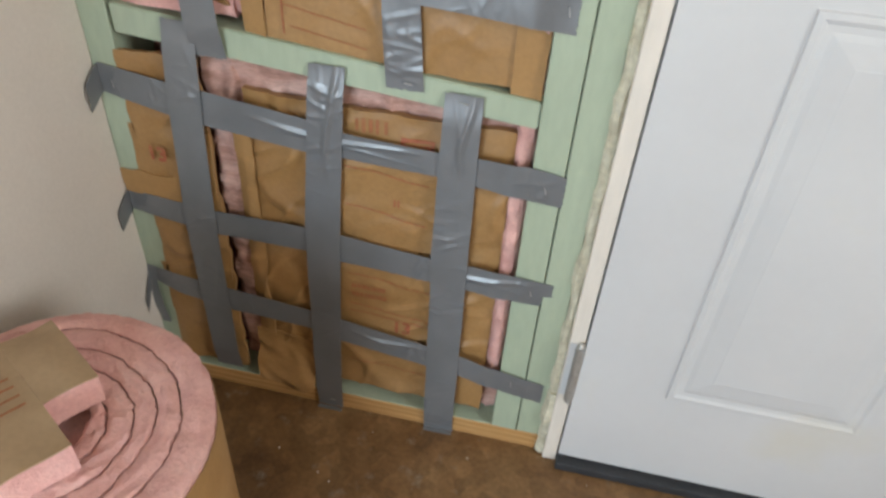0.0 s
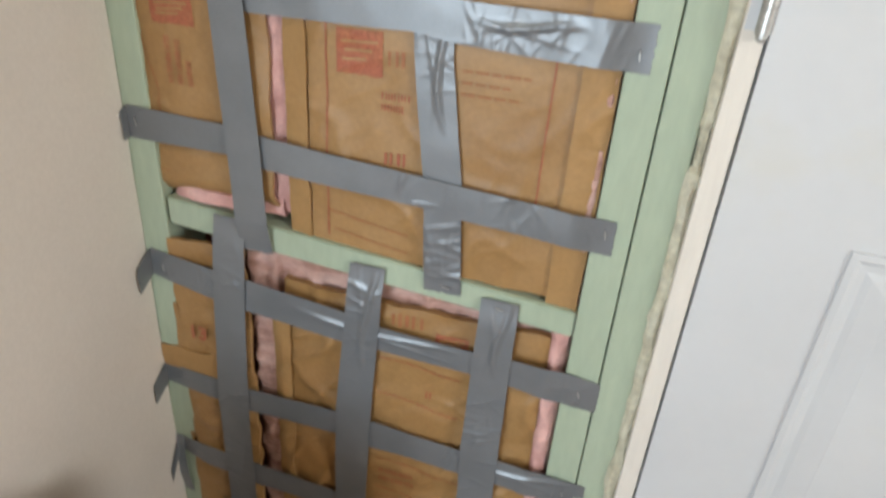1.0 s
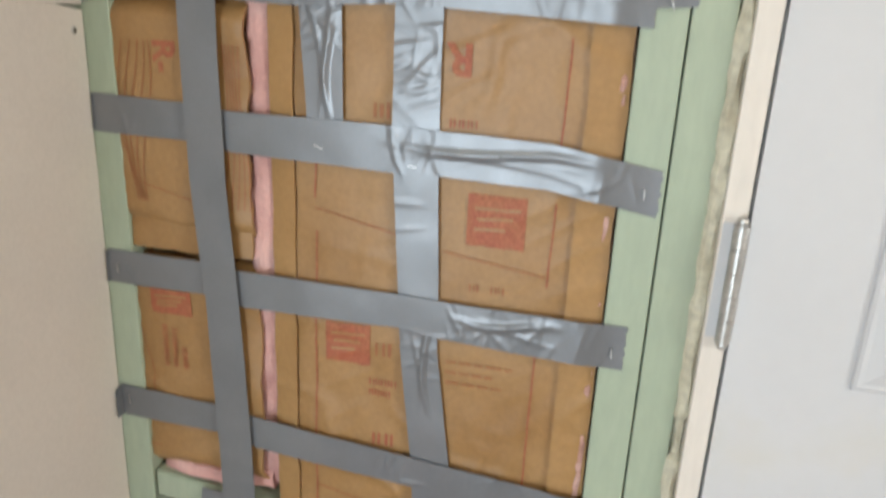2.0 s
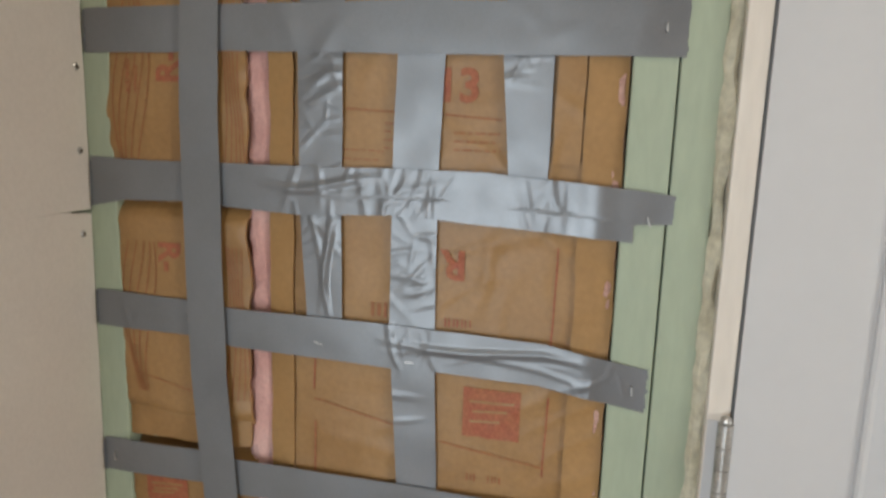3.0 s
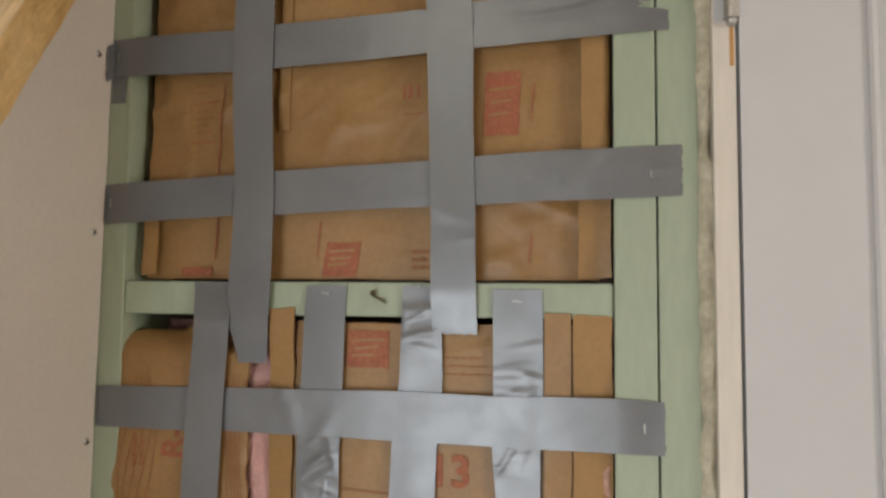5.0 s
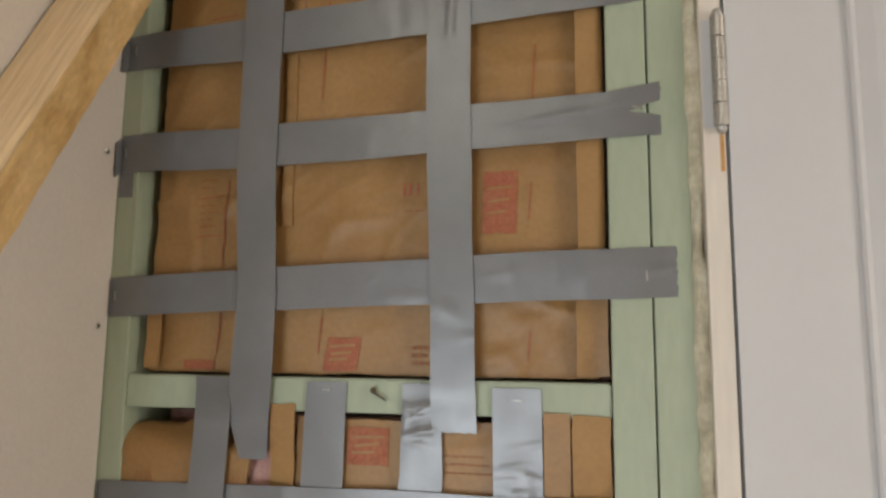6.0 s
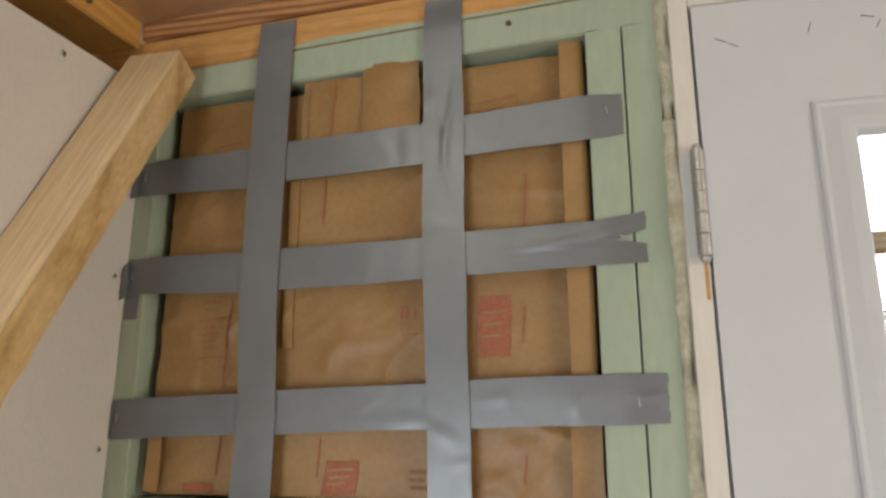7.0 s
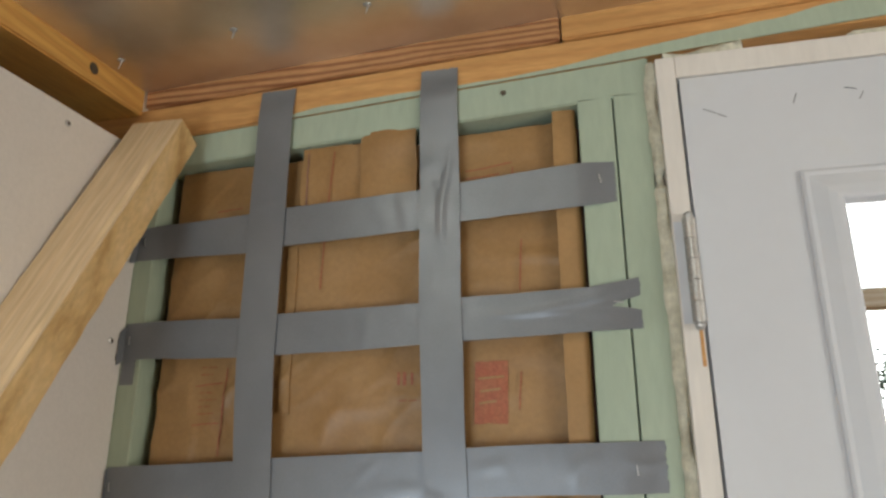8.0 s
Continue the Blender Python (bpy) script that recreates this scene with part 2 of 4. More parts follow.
bpy.data.objects["king_stud"].scale.z = 0.98


def sloped(name, x0, x1, y0, y1, zb, zt, mat, label, slope_b, slope_t, bev=0.0016):
    b = box(x0, x1, y0, y1, 0, 1, 0)
    for v in b.verts:
        v.co.z = zb + slope_b * v.co.x if v.co.z < 0.5 else zt + slope_t * v.co.x
    if bev:
        bmesh.ops.bevel(b, geom=b.edges[:], offset=bev, segments=2, affect="EDGES")
    return tagged(part(name, b, mat), label, "beam", "wall framing", "structure")


sloped("top_plate", -0.11, 0.648, 0.0, 0.089, 2.016, 2.0565, GREEN, "green painted top plate above the insulation", 0.05, 0.058)
sloped("nogging_low", 0.046, 0.5645, 0.002, 0.089, 0.627, 0.664, GREEN, "green painted cross block between the studs", -0.082, -0.088)
sloped("nogging_high", 0.034, 0.5645, 0.002, 0.089, 1.4985, 1.5345, GREEN, "green painted cross block with a bent nail", 0.004, 0.0)
part("sheathing", box(-0.03, 0.66, 0.0895, 0.11, 0.0, 2.2), SHEATH)
tagged(bpy.data.objects["sheathing"], "dark board sheathing behind the studs", "sheathing", "", "structure")

# left wall of drywall in two sheets
def drywall_sheet(name, z0, z1, ztop_slope=0.0, chip=0.0):
    def face(x):
        def f(u, v):
            y = -1.0 + 0.9985 * u
            z = z0 + (z1 - z0 + ztop_slope * y) * v
            wob = 0.0012 * rnd(z * 14, 3.1 + z0, 1.0) if u == 1 else 0.0
            if chip and u > 0.96 and v > 0.999:
                z -= chip * (u - 0.96) / 0.04
            return (x + 0.0008 * rnd(y * 2, z * 2, 5), y + wob, z)
        return f
    return tagged(part(name, grid_solid(80, 60, face(0.006), face(-0.0065)), DRYWALL), "off-white drywall sheet with screw dimples", "drywall", "", "structure")


drywall_sheet("wall_left_lower", 0.004, 1.2094, 0.0, 0.005)
drywall_sheet("wall_left_upper", 1.2096, 2.037, 0.045)
part("wall_left_backing", box(-0.17, -0.111, -1.0, 0.1, 0, 2.2), SHEATH)
tagged(bpy.data.objects["wall_left_backing"], "framing behind the drywall", "wall", "", "structure")

# screw dimples in the drywall
for y, z in ((-0.013, 1.359), (-0.014, 1.273), (-0.016, 1.184), (-0.024, 1.787), (-0.145, 2.012), (-0.018, 1.588), (-0.008, 0.763)):
    b = bmesh.new()
    bmesh.ops.create_cone(b, cap_ends=True, segments=12, radius1=0.0042, radius2=0.0026, depth=0.0014, matrix=Matrix.Translation((0.0072, y, z)) @ Matrix.Rotation(math.pi / 2, 4, "Y"))
    s = part("screw", b, STEEL)
    tagged(s, "dark drywall screw sunk in the drywall", "screw", "drywall screws")
    b = bmesh.new()
    bmesh.ops.create_cone(b, cap_ends=True, segments=10, radius1=0.0022, radius2=0.0022, depth=0.0006, matrix=Matrix.Translation((0.0082, y, z - 0.0004)) @ Matrix.Rotation(math.pi / 2, 4, "Y"))
    part("recess", b, RUST, s)

# upper plate, ceiling boards and foil faced panel
sloped("upper_plate", -0.11, 2.5, 0.0, 0.089, 2.0582, 2.1075, FIR_PALE, "raw orange wood upper plate with green paint smears", 0.058, 0.038, 0.002)
sloped("ceiling_board_a", -0.0075, 0.5505, -0.005, 0.089, 2.1082, 2.16, FIR, "reddish grained wood board along the ceiling", 0.038, 0.057, 0.002)
sloped("ceiling_board_b", 0.5525, 2.5, -0.004, 0.089, 2.1082, 2.16, FIR_PALE, "pale wood board along the ceiling", 0.038, 0.057, 0.002)
def smear(o):
    def f(u, v):
        x = 0.2 + 1.1 * u
        wide = 0.006 + 0.005 * rnd(x * 5, 2.0) + 0.003 * rnd(x * 22, 4.0) + 0.026 * max(0, min(1, (u - 0.3) * 2.4))
        return (x, -o, 2.0582 + 0.058 * x - 0.0005 + max(0.001, wide) * v)
    return f
tagged(part("paint_smear", grid_solid(90, 2, smear(0.0007), smear(-0.0005)), GREEN), "green paint brushed on to the raw plate", "paint", "", "structure")
b = box(-0.11, -0.008, -1.0, -0.0058, 0, 1, 0.0)
for v in b.verts:
    v.co.z = 2.0955 + 0.068 * v.co.y if v.co.z < 0.5 else 2.17
bmesh.ops.bevel(b, geom=b.edges[:], offset=0.002, segments=2, affect="EDGES")
tagged(part("ceiling_joist", b, FIR_Y), "orange wood joist with a dark knot along the ceiling", "beam", "wall framing", "structure")
def foil(z):
    return lambda u, v: (-1.15 + 3.8 * u, -2.65 + 2.75 * v, z + 0.052 * (-1.15 + 3.8 * u) + 0.075 * min(0, -2.65 + 2.75 * v) + 0.0012 * rnd(u * 30, v * 30, 2))
tagged(part("ceiling", grid_solid(70, 70, foil(2.1325), foil(2.162)), FOIL, None, "", True), "dull foil faced insulation board ceiling", "ceiling", "", "structure")

# unseen walls added to close the room; their brown warms and dims the bounce
RX = 2.5
for nm, bx in (("wall_right_low", (RX, RX + 0.1, -2.4, 0.1, 0, 0.9)), ("wall_right_top", (RX, RX + 0.1, -2.4, 0.1, 1.9, 2.3)), ("wall_right_a", (RX, RX + 0.1, -2.4, -1.65, 0.9, 1.9)), ("wall_right_b", (RX, RX + 0.1, -0.75, 0.1, 0.9, 1.9)), ("wall_front_right", (1.67, RX, 0.0, 0.1, 0, 2.3)), ("wall_over_door", (0.65, 1.67, 0.03, 0.1, 2.10, 2.3)),
               ("wall_return", (-1.1, 0.0, -1.1, -1.001, 0, 2.3)), ("wall_far_left", (-1.1, -1.0, -2.4, -1.1, 0, 2.3)),
               ("wall_back_low", (-1.1, 2.6, -2.5, -2.4, 0, 0.26)), ("wall_back_top", (-1.1, 2.6, -2.5, -2.4, 1.46, 2.3)),
               ("wall_back_a", (-1.1, WIN_X - 0.45, -2.5, -2.4, 0.26, 1.46)), ("wall_back_b", (WIN_X + 0.45, 2.6, -2.5, -2.4, 0.26, 1.46))):
    tagged(part(nm, box(*bx), ROOM), "unseen wall closing the room, brown to warm the bounce light", "wall", "", "structure")

# door frame and header
sloped("header", 0.65, 1.67, 0.002, 0.089, 2.080, 2.095, FIR_PALE, "raw wood header above the door", 0.03, 0.03, 0.0)
JY = -0.012
frame_ob = empty("door_frame", "cream primed wooden door frame", "door frame", "", "structure")
part("jamb", box(0.6545, 0.6755, JY, 0.12, 0.0, 2.083, 0.0015), CREAM, frame_ob)
part("jamb", box(1.596, 1.62, JY, 0.12, 0.0, 2.083, 0.0015), CREAM, frame_ob)
hb = box(0.6758, 1.5955, JY + 0.001, 0.12, 2.0565, 2.084, 0.0015)
part("head", hb, CREAM, frame_ob)
part("threshold", box(0.6758, 1.5955, -0.03, 0.12, 0.0, 0.017, 0.003), DARK, frame_ob, "dark threshold")

# spray foam in the gap beside and above the jamb
def foam_bead(name, along, p0, p1, at, r, seed, label):
    n = int((p1 - p0) / 0.006)
    bm = bmesh.new()
    rings = []
    for i in range(n + 1):
        s = p0 + (p1 - p0) * i / n
        big = rnd(s * 14, seed) + 0.5 * rnd(s * 40, seed + 7)
        rr = r * (0.95 + 0.55 * big)
        if rnd(s * 9, seed + 20) > 0.42:
            rr *= 0.5
        rr = max(rr, r * 0.3)
        c = at + 0.003 * rnd(s * 20, seed + 3)
        ring = []
        for k in range(10):
            a = 2 * math.pi * k / 10
            q = rr * (1 + 0.25 * rnd(s * 60, k * 1.3, seed))
            o, d = q * math.cos(a), q * math.sin(a)
            ring.append(bm.verts.new((c + o * 0.8, 0.006 + d, s) if along == "z" else (s, 0.006 + d, c + o)))
        rings.append(ring)
    for a, b in zip(rings, rings[1:]):
        for k in range(10):
            bm.faces.new((a[k], a[(k + 1) % 10], b[(k + 1) % 10], b[k]))
    bm.faces.new(rings[0])
    bm.faces.new(rings[-1])
    return tagged(part(name, bm, FOAM, None, "", True), label, "foam", "spray foam", "structure")


foam_bead("foam_seal", "z", 0.03, 2.085, 0.6486, 0.0108, 4, "lumpy cream spray foam filling the gap")
foam_bead("foam_seal", "z", 0.004, 0.15, 0.6500, 0.0155, 31, "bulging pale yellow spray foam near the floor")
foam_bead("foam_seal", "x", 0.665, 0.75, 2.0895, 0.0105, 9, "lumpy cream spray foam above the door frame")
foam_bead("foam_seal", "x", 0.86, 1.2, 2.092, 0.008, 19, "lumpy cream spray foam above the door frame")
part("gap_filler", box(0.6435, 0.654, 0.02, 0.1, 0.0, 2.09), FOAM)
tagged(bpy.data.objects["gap_filler"], "grey foam deep in the gap", "foam", "spray foam", "structure")

# ---- door ----
DX0, DX1, DZ0, DZ1, DY = 0.6782, 1.5928, 0.0215, 2.0525, -0.014
LX0, LX1, LZ0, LZ1 = 0.814, 1.47, 0.945, 1.900
door = empty("door_1", "white painted panelled door with a glazed upper half", "door", "", "structure")
LM = 0.018
bm = bmesh.new()
for bx in ((DX0, LX0 - LM, DY, DY + 0.044, DZ0, DZ1), (LX1 + LM, DX1, DY, DY + 0.044, DZ0, DZ1),
           (LX0 - LM, LX1 + LM, DY, DY + 0.044, LZ1 + LM, DZ1), (LX0 - LM, LX1 + LM, DY, DY + 0.044, DZ0, LZ0 - LM)):
    box(*bx, 0.0, bm)
part("leaf", bm, WHITE, door)


def moulding(x0, x1, z0, z1, profile, y):
    """A mitred frame; profile is a list of (distance inwards, height towards the room)."""
    bm = bmesh.new()
    loops = []
    for d, h in profile:
        loops.append([bm.verts.new((x, y - h, z)) for x, z in ((x0 + d, z0 + d), (x1 - d, z0 + d), (x1 - d, z1 - d), (x0 + d, z1 - d))])
    for a, b in zip(loops, loops[1:]):
        for k in range(4):
            bm.faces.new((a[k], a[(k + 1) % 4], b[(k + 1) % 4], b[k]))
    return bm, loops


bm, _ = moulding(LX0 - 0.031, LX1 + 0.031, LZ0 - 0.031, LZ1 + 0.031, [(0, -0.001), (0.001, 0.003), (0.004, 0.0045), (0.008, 0.0042), (0.014, 0.006), (0.022, 0.0085), (0.03, 0.0095), (0.034, 0.0095), (0.036, 0.008), (0.0385, 0.001), (0.0385, -0.006)], DY)
part("lite_frame", bm, WHITE, door, "white plastic window frame")
g = part("pane", box(LX0 - 0.01, LX1 + 0.01, DY + 0.0065, DY + 0.0115, LZ0 - 0.01, LZ1 + 0.01), GLASS, door, "clear glass")
g.visible_shadow = False
for px0, px1 in ((0.802, 1.062), (1.222, 1.482)):
    bm, loops = moulding(px0, px1, 0.200, 0.760, [(0, -0.001), (0.0015, 0.0028), (0.008, 0.0035), (0.013, 0.0012), (0.02, 0.0008), (0.027, 0.003), (0.05, 0.0055), (0.052, 0.006)], DY)
    bm.faces.new(loops[-1])
    part("panel", bm, WHITE, door)
# butt hinges
for z in (0.216, 0.999, 1.832):
    bm = bmesh.new()
    for k in range(5):
        a, b2 = z - 0.055 + 0.022 * k, z - 0.055 + 0.022 * (k + 1) - 0.0007
        bmesh.ops.create_cone(bm, cap_ends=True, segments=18, radius1=0.0068, radius2=0.0068, depth=b2 - a, matrix=Matrix.Translation((0.6708, -0.0195, (a + b2) / 2)))
    h = part("hinge", bm, STEEL, door, "dull steel hinge")
    for zz in (z - 0.0575, z + 0.0572):
        bm = bmesh.new()
        bmesh.ops.create_uvsphere(bm, u_segments=12, v_segments=8, radius=0.0052, matrix=Matrix.Translation((0.6708, -0.0195, zz)))
        part("pin", bm, STEEL, h)
    part("jamb_plate", box(0.6562, 0.6665, JY - 0.0008, JY, z - 0.054, z + 0.054), WHITE, h, "painted hinge leaf")
    part("leaf_plate", box(0.6760, 0.6778, -0.018, 0.02, z - 0.0545, z + 0.0545), STEEL, h)

# outside, beyond the glass
tagged(part("ground", box(-40, 40, -40, 60, -0.35, -0.3), FLOOR), "dull earth outside", "ground", "", "structure")
haze = material("bright_overcast_distance", (0.8, 0.8, 0.8))
haze[2].inputs["Emission Color"].default_value, haze[2].inputs["Emission Strength"].default_value = (1.0, 0.97, 0.93, 1), BACKDROP
tagged(part("backdrop", box(-26, 26, 20, 20.1, -1, 24), haze[0]), "bright overcast sky in the distance", "sky", "", "structure")
TAN = wood("weathered_rail_wood", (0.5, 0.41, 0.3), (0.42, 0.33, 0.22), "x", 20, 0.7)
rail = empty("porch_rail", "beige wooden rail outside the door", "rail")
part("rail", box(0.2, 3.6, 0.95, 1.0, 1.985, 2.03, 0.004), TAN, rail)
part("post", box(3.4, 3.5, 0.95, 1.0, -0.3, 1.985, 0.004), TAN, rail)
part("post", box(0.1, 0.2, 0.95, 1.0, -0.3, 2.03, 0.004), TAN, rail)


# ---- tree in the distance beyond the rail ----
BARK = mottled("grey_bark", [(0.3, (0.12, 0.1, 0.08)), (0.7, (0.2, 0.17, 0.14))], 8, 60, 0.85, 0.5, 0.004, (1, 1, 0.3))
LEAF = mottled("grey_green_leaf", [(0.3, (0.06, 0.085, 0.05)), (0.7, (0.11, 0.14, 0.085))], 3, 40, 0.6, 0.2, 0.002)


def limb(bm, p, q, r0, r1, sides=7):
    d = (q - p).normalized()
    a = d.orthogonal().normalized()
    c = d.cross(a)
    rings = [[bm.verts.new(o + r * (math.cos(t) * a + math.sin(t) * c)) for t in (2 * math.pi * k / sides for k in range(sides))] for o, r in ((p, r0), (q, r1))]
    for k in range(sides):
        bm.faces.new((rings[0][k], rings[0][(k + 1) % sides], rings[1][(k + 1) % sides], rings[1][k]))


def far_tree(x, y, top, spread, seed):
    rng = random.Random(seed)
    tree = empty("tree", "small grey-green tree standing outside beyond the rail", "tree")
    bm = bmesh.new()
    fork = Vector((x, y, 0.55 * top))
    limb(bm, Vector((x, y, -0.31)), fork, 0.09, 0.055)
    tips = []
    for k in range(9):
        a = k * 2.4
        tip = Vector((x + spread * rng.uniform(0.4, 0.9) * math.cos(a), y + spread * rng.uniform(0.4, 0.9) * math.sin(a), top * rng.uniform(0.66, 0.95)))
        limb(bm, fork, tip, 0.035, 0.008)
        tips.append(tip)
    part("trunk", bm, BARK, tree)
    bm = bmesh.new()
    for _ in range(1500):
        c = rng.choice(tips) + Vector((rng.gauss(0, 0.16), rng.gauss(0, 0.16), rng.gauss(0, 0.13)))
        u = Vector((rng.uniform(-1, 1), rng.uniform(-1, 1), rng.uniform(-1, 1))).normalized()
        w = u.orthogonal().normalized() * rng.uniform(0.012, 0.022)
        u *= rng.uniform(0.025, 0.05)
        bm.faces.new([bm.verts.new(o) for o in (c - u, c + w, c + u, c - w)])
    part("crown", bm, LEAF, tree)


far_tree(3.72, 7.2, 3.4, 0.75, 12)


# ---- insulation ----
def batt_surface(x0, x1, z0, z1, y, bulge, seed, rip=1.0):
    """Front of a paper faced batt between the given edges, as a function of x and z."""
    def f(x, z):
        u, v = (x - x0) / (x1 - x0), (z - z0) / (z1 - z0)
        u, v = min(1, max(0, u)), min(1, max(0, v))
        pill = (1 - abs(2 * u - 1) ** 3.5) * (1 - abs(2 * v - 1) ** 6)
        ridge = max(0, 1 - 7 * abs(rnd(x * 9 + z * 7 + seed, z * 8 - x * 5, seed))) + 0.7 * max(0, 1 - 6 * abs(rnd(x * 17 - z * 13 + seed, z * 15, seed + 5)))
        patch = max(0, min(1, 0.45 + 1.6 * rnd(x * 6, z * 6, seed + 9)))
        cre = -0.6 * ridge * patch + rnd(x * 7 + seed, z * 13, seed) * 0.5 + rnd(x * 34, z * 44 + seed, 2) * 0.16
        return y - bulge * pill + rip * 0.0042 * cre
    return f


def batt_sheet(name, x0, x1, z0, z1, f, mat, parent, depth=0.012, wob=0.003, seed=0, label="", tail=None):
    nu, nv = max(10, int((x1 - x0) / 0.004)), max(10, int((z1 - z0) / 0.004))
    wob *= 0.5
    def at(u, v, dy):
        z = z0 + (z1 - z0) * v
        x = x0 + (x1 - x0) * u
        e = wob * (abs(2 * u - 1) ** 8) * (rnd(z * 18, seed + 2 * round(u)) + 0.4 * rnd(z * 55, seed))
        g = wob * 1.2 * (abs(2 * v - 1) ** 12) * (rnd(x * 22, seed + 9 + round(v)) + 0.5 * rnd(x * 70, seed))
        x, z = x + e, z + g
        if tail:
            z += tail(x) * (v if tail(x) > 0 else 1 - v)
        return (x, f(x, z) + dy, z)
    return part(name, grid_solid(nu, nv, lambda u, v: at(u, v, 0), lambda u, v: at(u, v, depth)), mat, parent, label, True)


def strip_print(parent, f, x0, z0, x1, z1, w, mat=INK_FAINT, lift=0.0012, wav=0.0006, seed=0):
    """A printed line on the paper from one place to another."""
    L = math.hypot(x1 - x0, z1 - z0)
    n = max(2, int(L / 0.006))
    nx, nz = -(z1 - z0) / L, (x1 - x0) / L
    bm = bmesh.new()
    rows = []
    for i in range(n + 1):
        s = i / n
        o = wav * rnd(s * L * 30, seed + x0 * 50)
        rows.append([bm.verts.new(((x := x0 + (x1 - x0) * s + nx * (o + d)), f(x, (z := z0 + (z1 - z0) * s + nz * (o + d))) - lift, z)) for d in (-w / 2, w / 2)])
    for a, b in zip(rows, rows[1:]):
        bm.faces.new((a[0], a[1], b[1], b[0]))
    return part("print", bm, mat, parent)


def block_print(parent, f, x0, x1, z0, z1, mat=INK, lift=0.0012, shear=0.0):
    nu, nv = max(2, int((x1 - x0) / 0.005)), max(2, int((z1 - z0) / 0.005))
    bm = bmesh.new()
    vs = [[bm.verts.new(((x := x0 + (x1 - x0) * i / nu + shear * (j / nv)), f(x, (z := z0 + (z1 - z0) * j / nv + 0.0016 * rnd(i * 0.5, j * 0.4, x0 * 9))) - lift, z)) for j in range(nv + 1)] for i in range(nu + 1)]
    for i in range(nu):
        for j in range(nv):
            bm.faces.new((vs[i][j], vs[i + 1][j], vs[i + 1][j + 1], vs[i][j + 1]))
    made = part("print", bm, mat, parent)
    if x1 - x0 > 0.035 and z1 - z0 > 0.022:
        for k in range(3):
            a, b = x0 + (0.12 + 0.05 * (k % 2)) * (x1 - x0), x0 + (0.9 - 0.12 * k) * (x1 - x0)
            z = z0 + (0.72 - 0.2 * k) * (z1 - z0)
            strip_print(parent, f, a + shear * 0.5, z, b + shear * 0.5, z + 0.002, 0.0026, KRAFT, lift + 0.0005, 0.0012, k)
    return made


def word_print(parent, f, body, x, z, size, turn=0.0, mat=INK, lift=0.0008):
    """Letters on the paper, lying on its waves."""
    cu = bpy.data.curves.new("t", "FONT")
    cu.body, cu.size, cu.resolution_u, cu.offset = body, size, 3, size * 0.03
    tmp = bpy.data.objects.new("t", cu)
    scene.collection.objects.link(tmp)
    bpy.context.view_layer.update()
    me = bpy.data.meshes.new_from_object(tmp.evaluated_get(bpy.context.evaluated_depsgraph_get()))
    bpy.data.objects.remove(tmp)
    c, s = math.cos(radians(turn)), math.sin(radians(turn))
    bm = bmesh.new()
    bm.from_mesh(me)
    bpy.data.meshes.remove(me)
    bmesh.ops.subdivide_edges(bm, edges=[e for e in bm.edges if e.calc_length() > 0.008], cuts=2)
    for v in bm.verts:
        px, pz = x + c * v.co.x - s * v.co.y, z + s * v.co.x + c * v.co.y
        v.co = Vector((px, f(px, pz) - lift, pz))
    return part("print", bm, mat, parent)


def bars(parent, f, x, z, lengths, pitch, w, turn=False, mat=INK_FAINT):
    """Unreadable print: bars the length of words or letters, a row a line."""
    rng = random.Random(int(1e4 * (x + 3 * z)))
    for i, L in enumerate(lengths):
        at = 0.0
        while at < L - 0.3 * w:
            step = w * (rng.uniform(0.16, 0.26) if w > 0.004 else rng.uniform(2.5, 7))
            end = min(L, at + step)
            if turn:
                strip_print(parent, f, x + pitch * i, z + at, x + pitch * i, z + end, w * rng.uniform(0.8, 1), mat, seed=i)
            else:
                strip_print(parent, f, x + at, z - pitch * i, x + end, z - pitch * i, w * rng.uniform(0.8, 1), mat, seed=i)
            at = end + w * (rng.choice((0.2, 0.2, 0.34)) if w > 0.004 else 1.2)


def arc_print(parent, f, pts, w=0.0011, mat=INK_FAINT, lift=0.001):
    """A printed curve through a few places."""
    for (x0, z0), (x1, z1) in zip(pts, pts[1:]):
        strip_print(parent, f, x0, z0, x1, z1, w, mat, lift, 0.0003)


def wool(name, x0, x1, z0, z1, y0, y1, parent, mat=PINK, seed=0, amp=0.004, label=""):
    """A body of glass wool with a fibrous uneven surface."""
    nu, nv = max(6, int((x1 - x0) / 0.006)), max(6, int((z1 - z0) / 0.006))
    def at(u, v):
        x, z = x0 + (x1 - x0) * u, z0 + (z1 - z0) * v
        edge = max(abs(2 * u - 1) ** 4, abs(2 * v - 1) ** 14)
        y = y0 + 0.014 * edge + amp * (rnd(x * 40, z * 28, seed) + 0.6 * rnd(x * 110, z * 90, seed))
        return (x + 0.002 * rnd(z * 50, seed, u), y, z + 0.002 * rnd(x * 50, seed, v))
    return part(name, grid_solid(nu, nv, at, lambda u, v: (x0 + (x1 - x0) * u, y1, z0 + (z1 - z0) * v)), mat, parent, label, True)


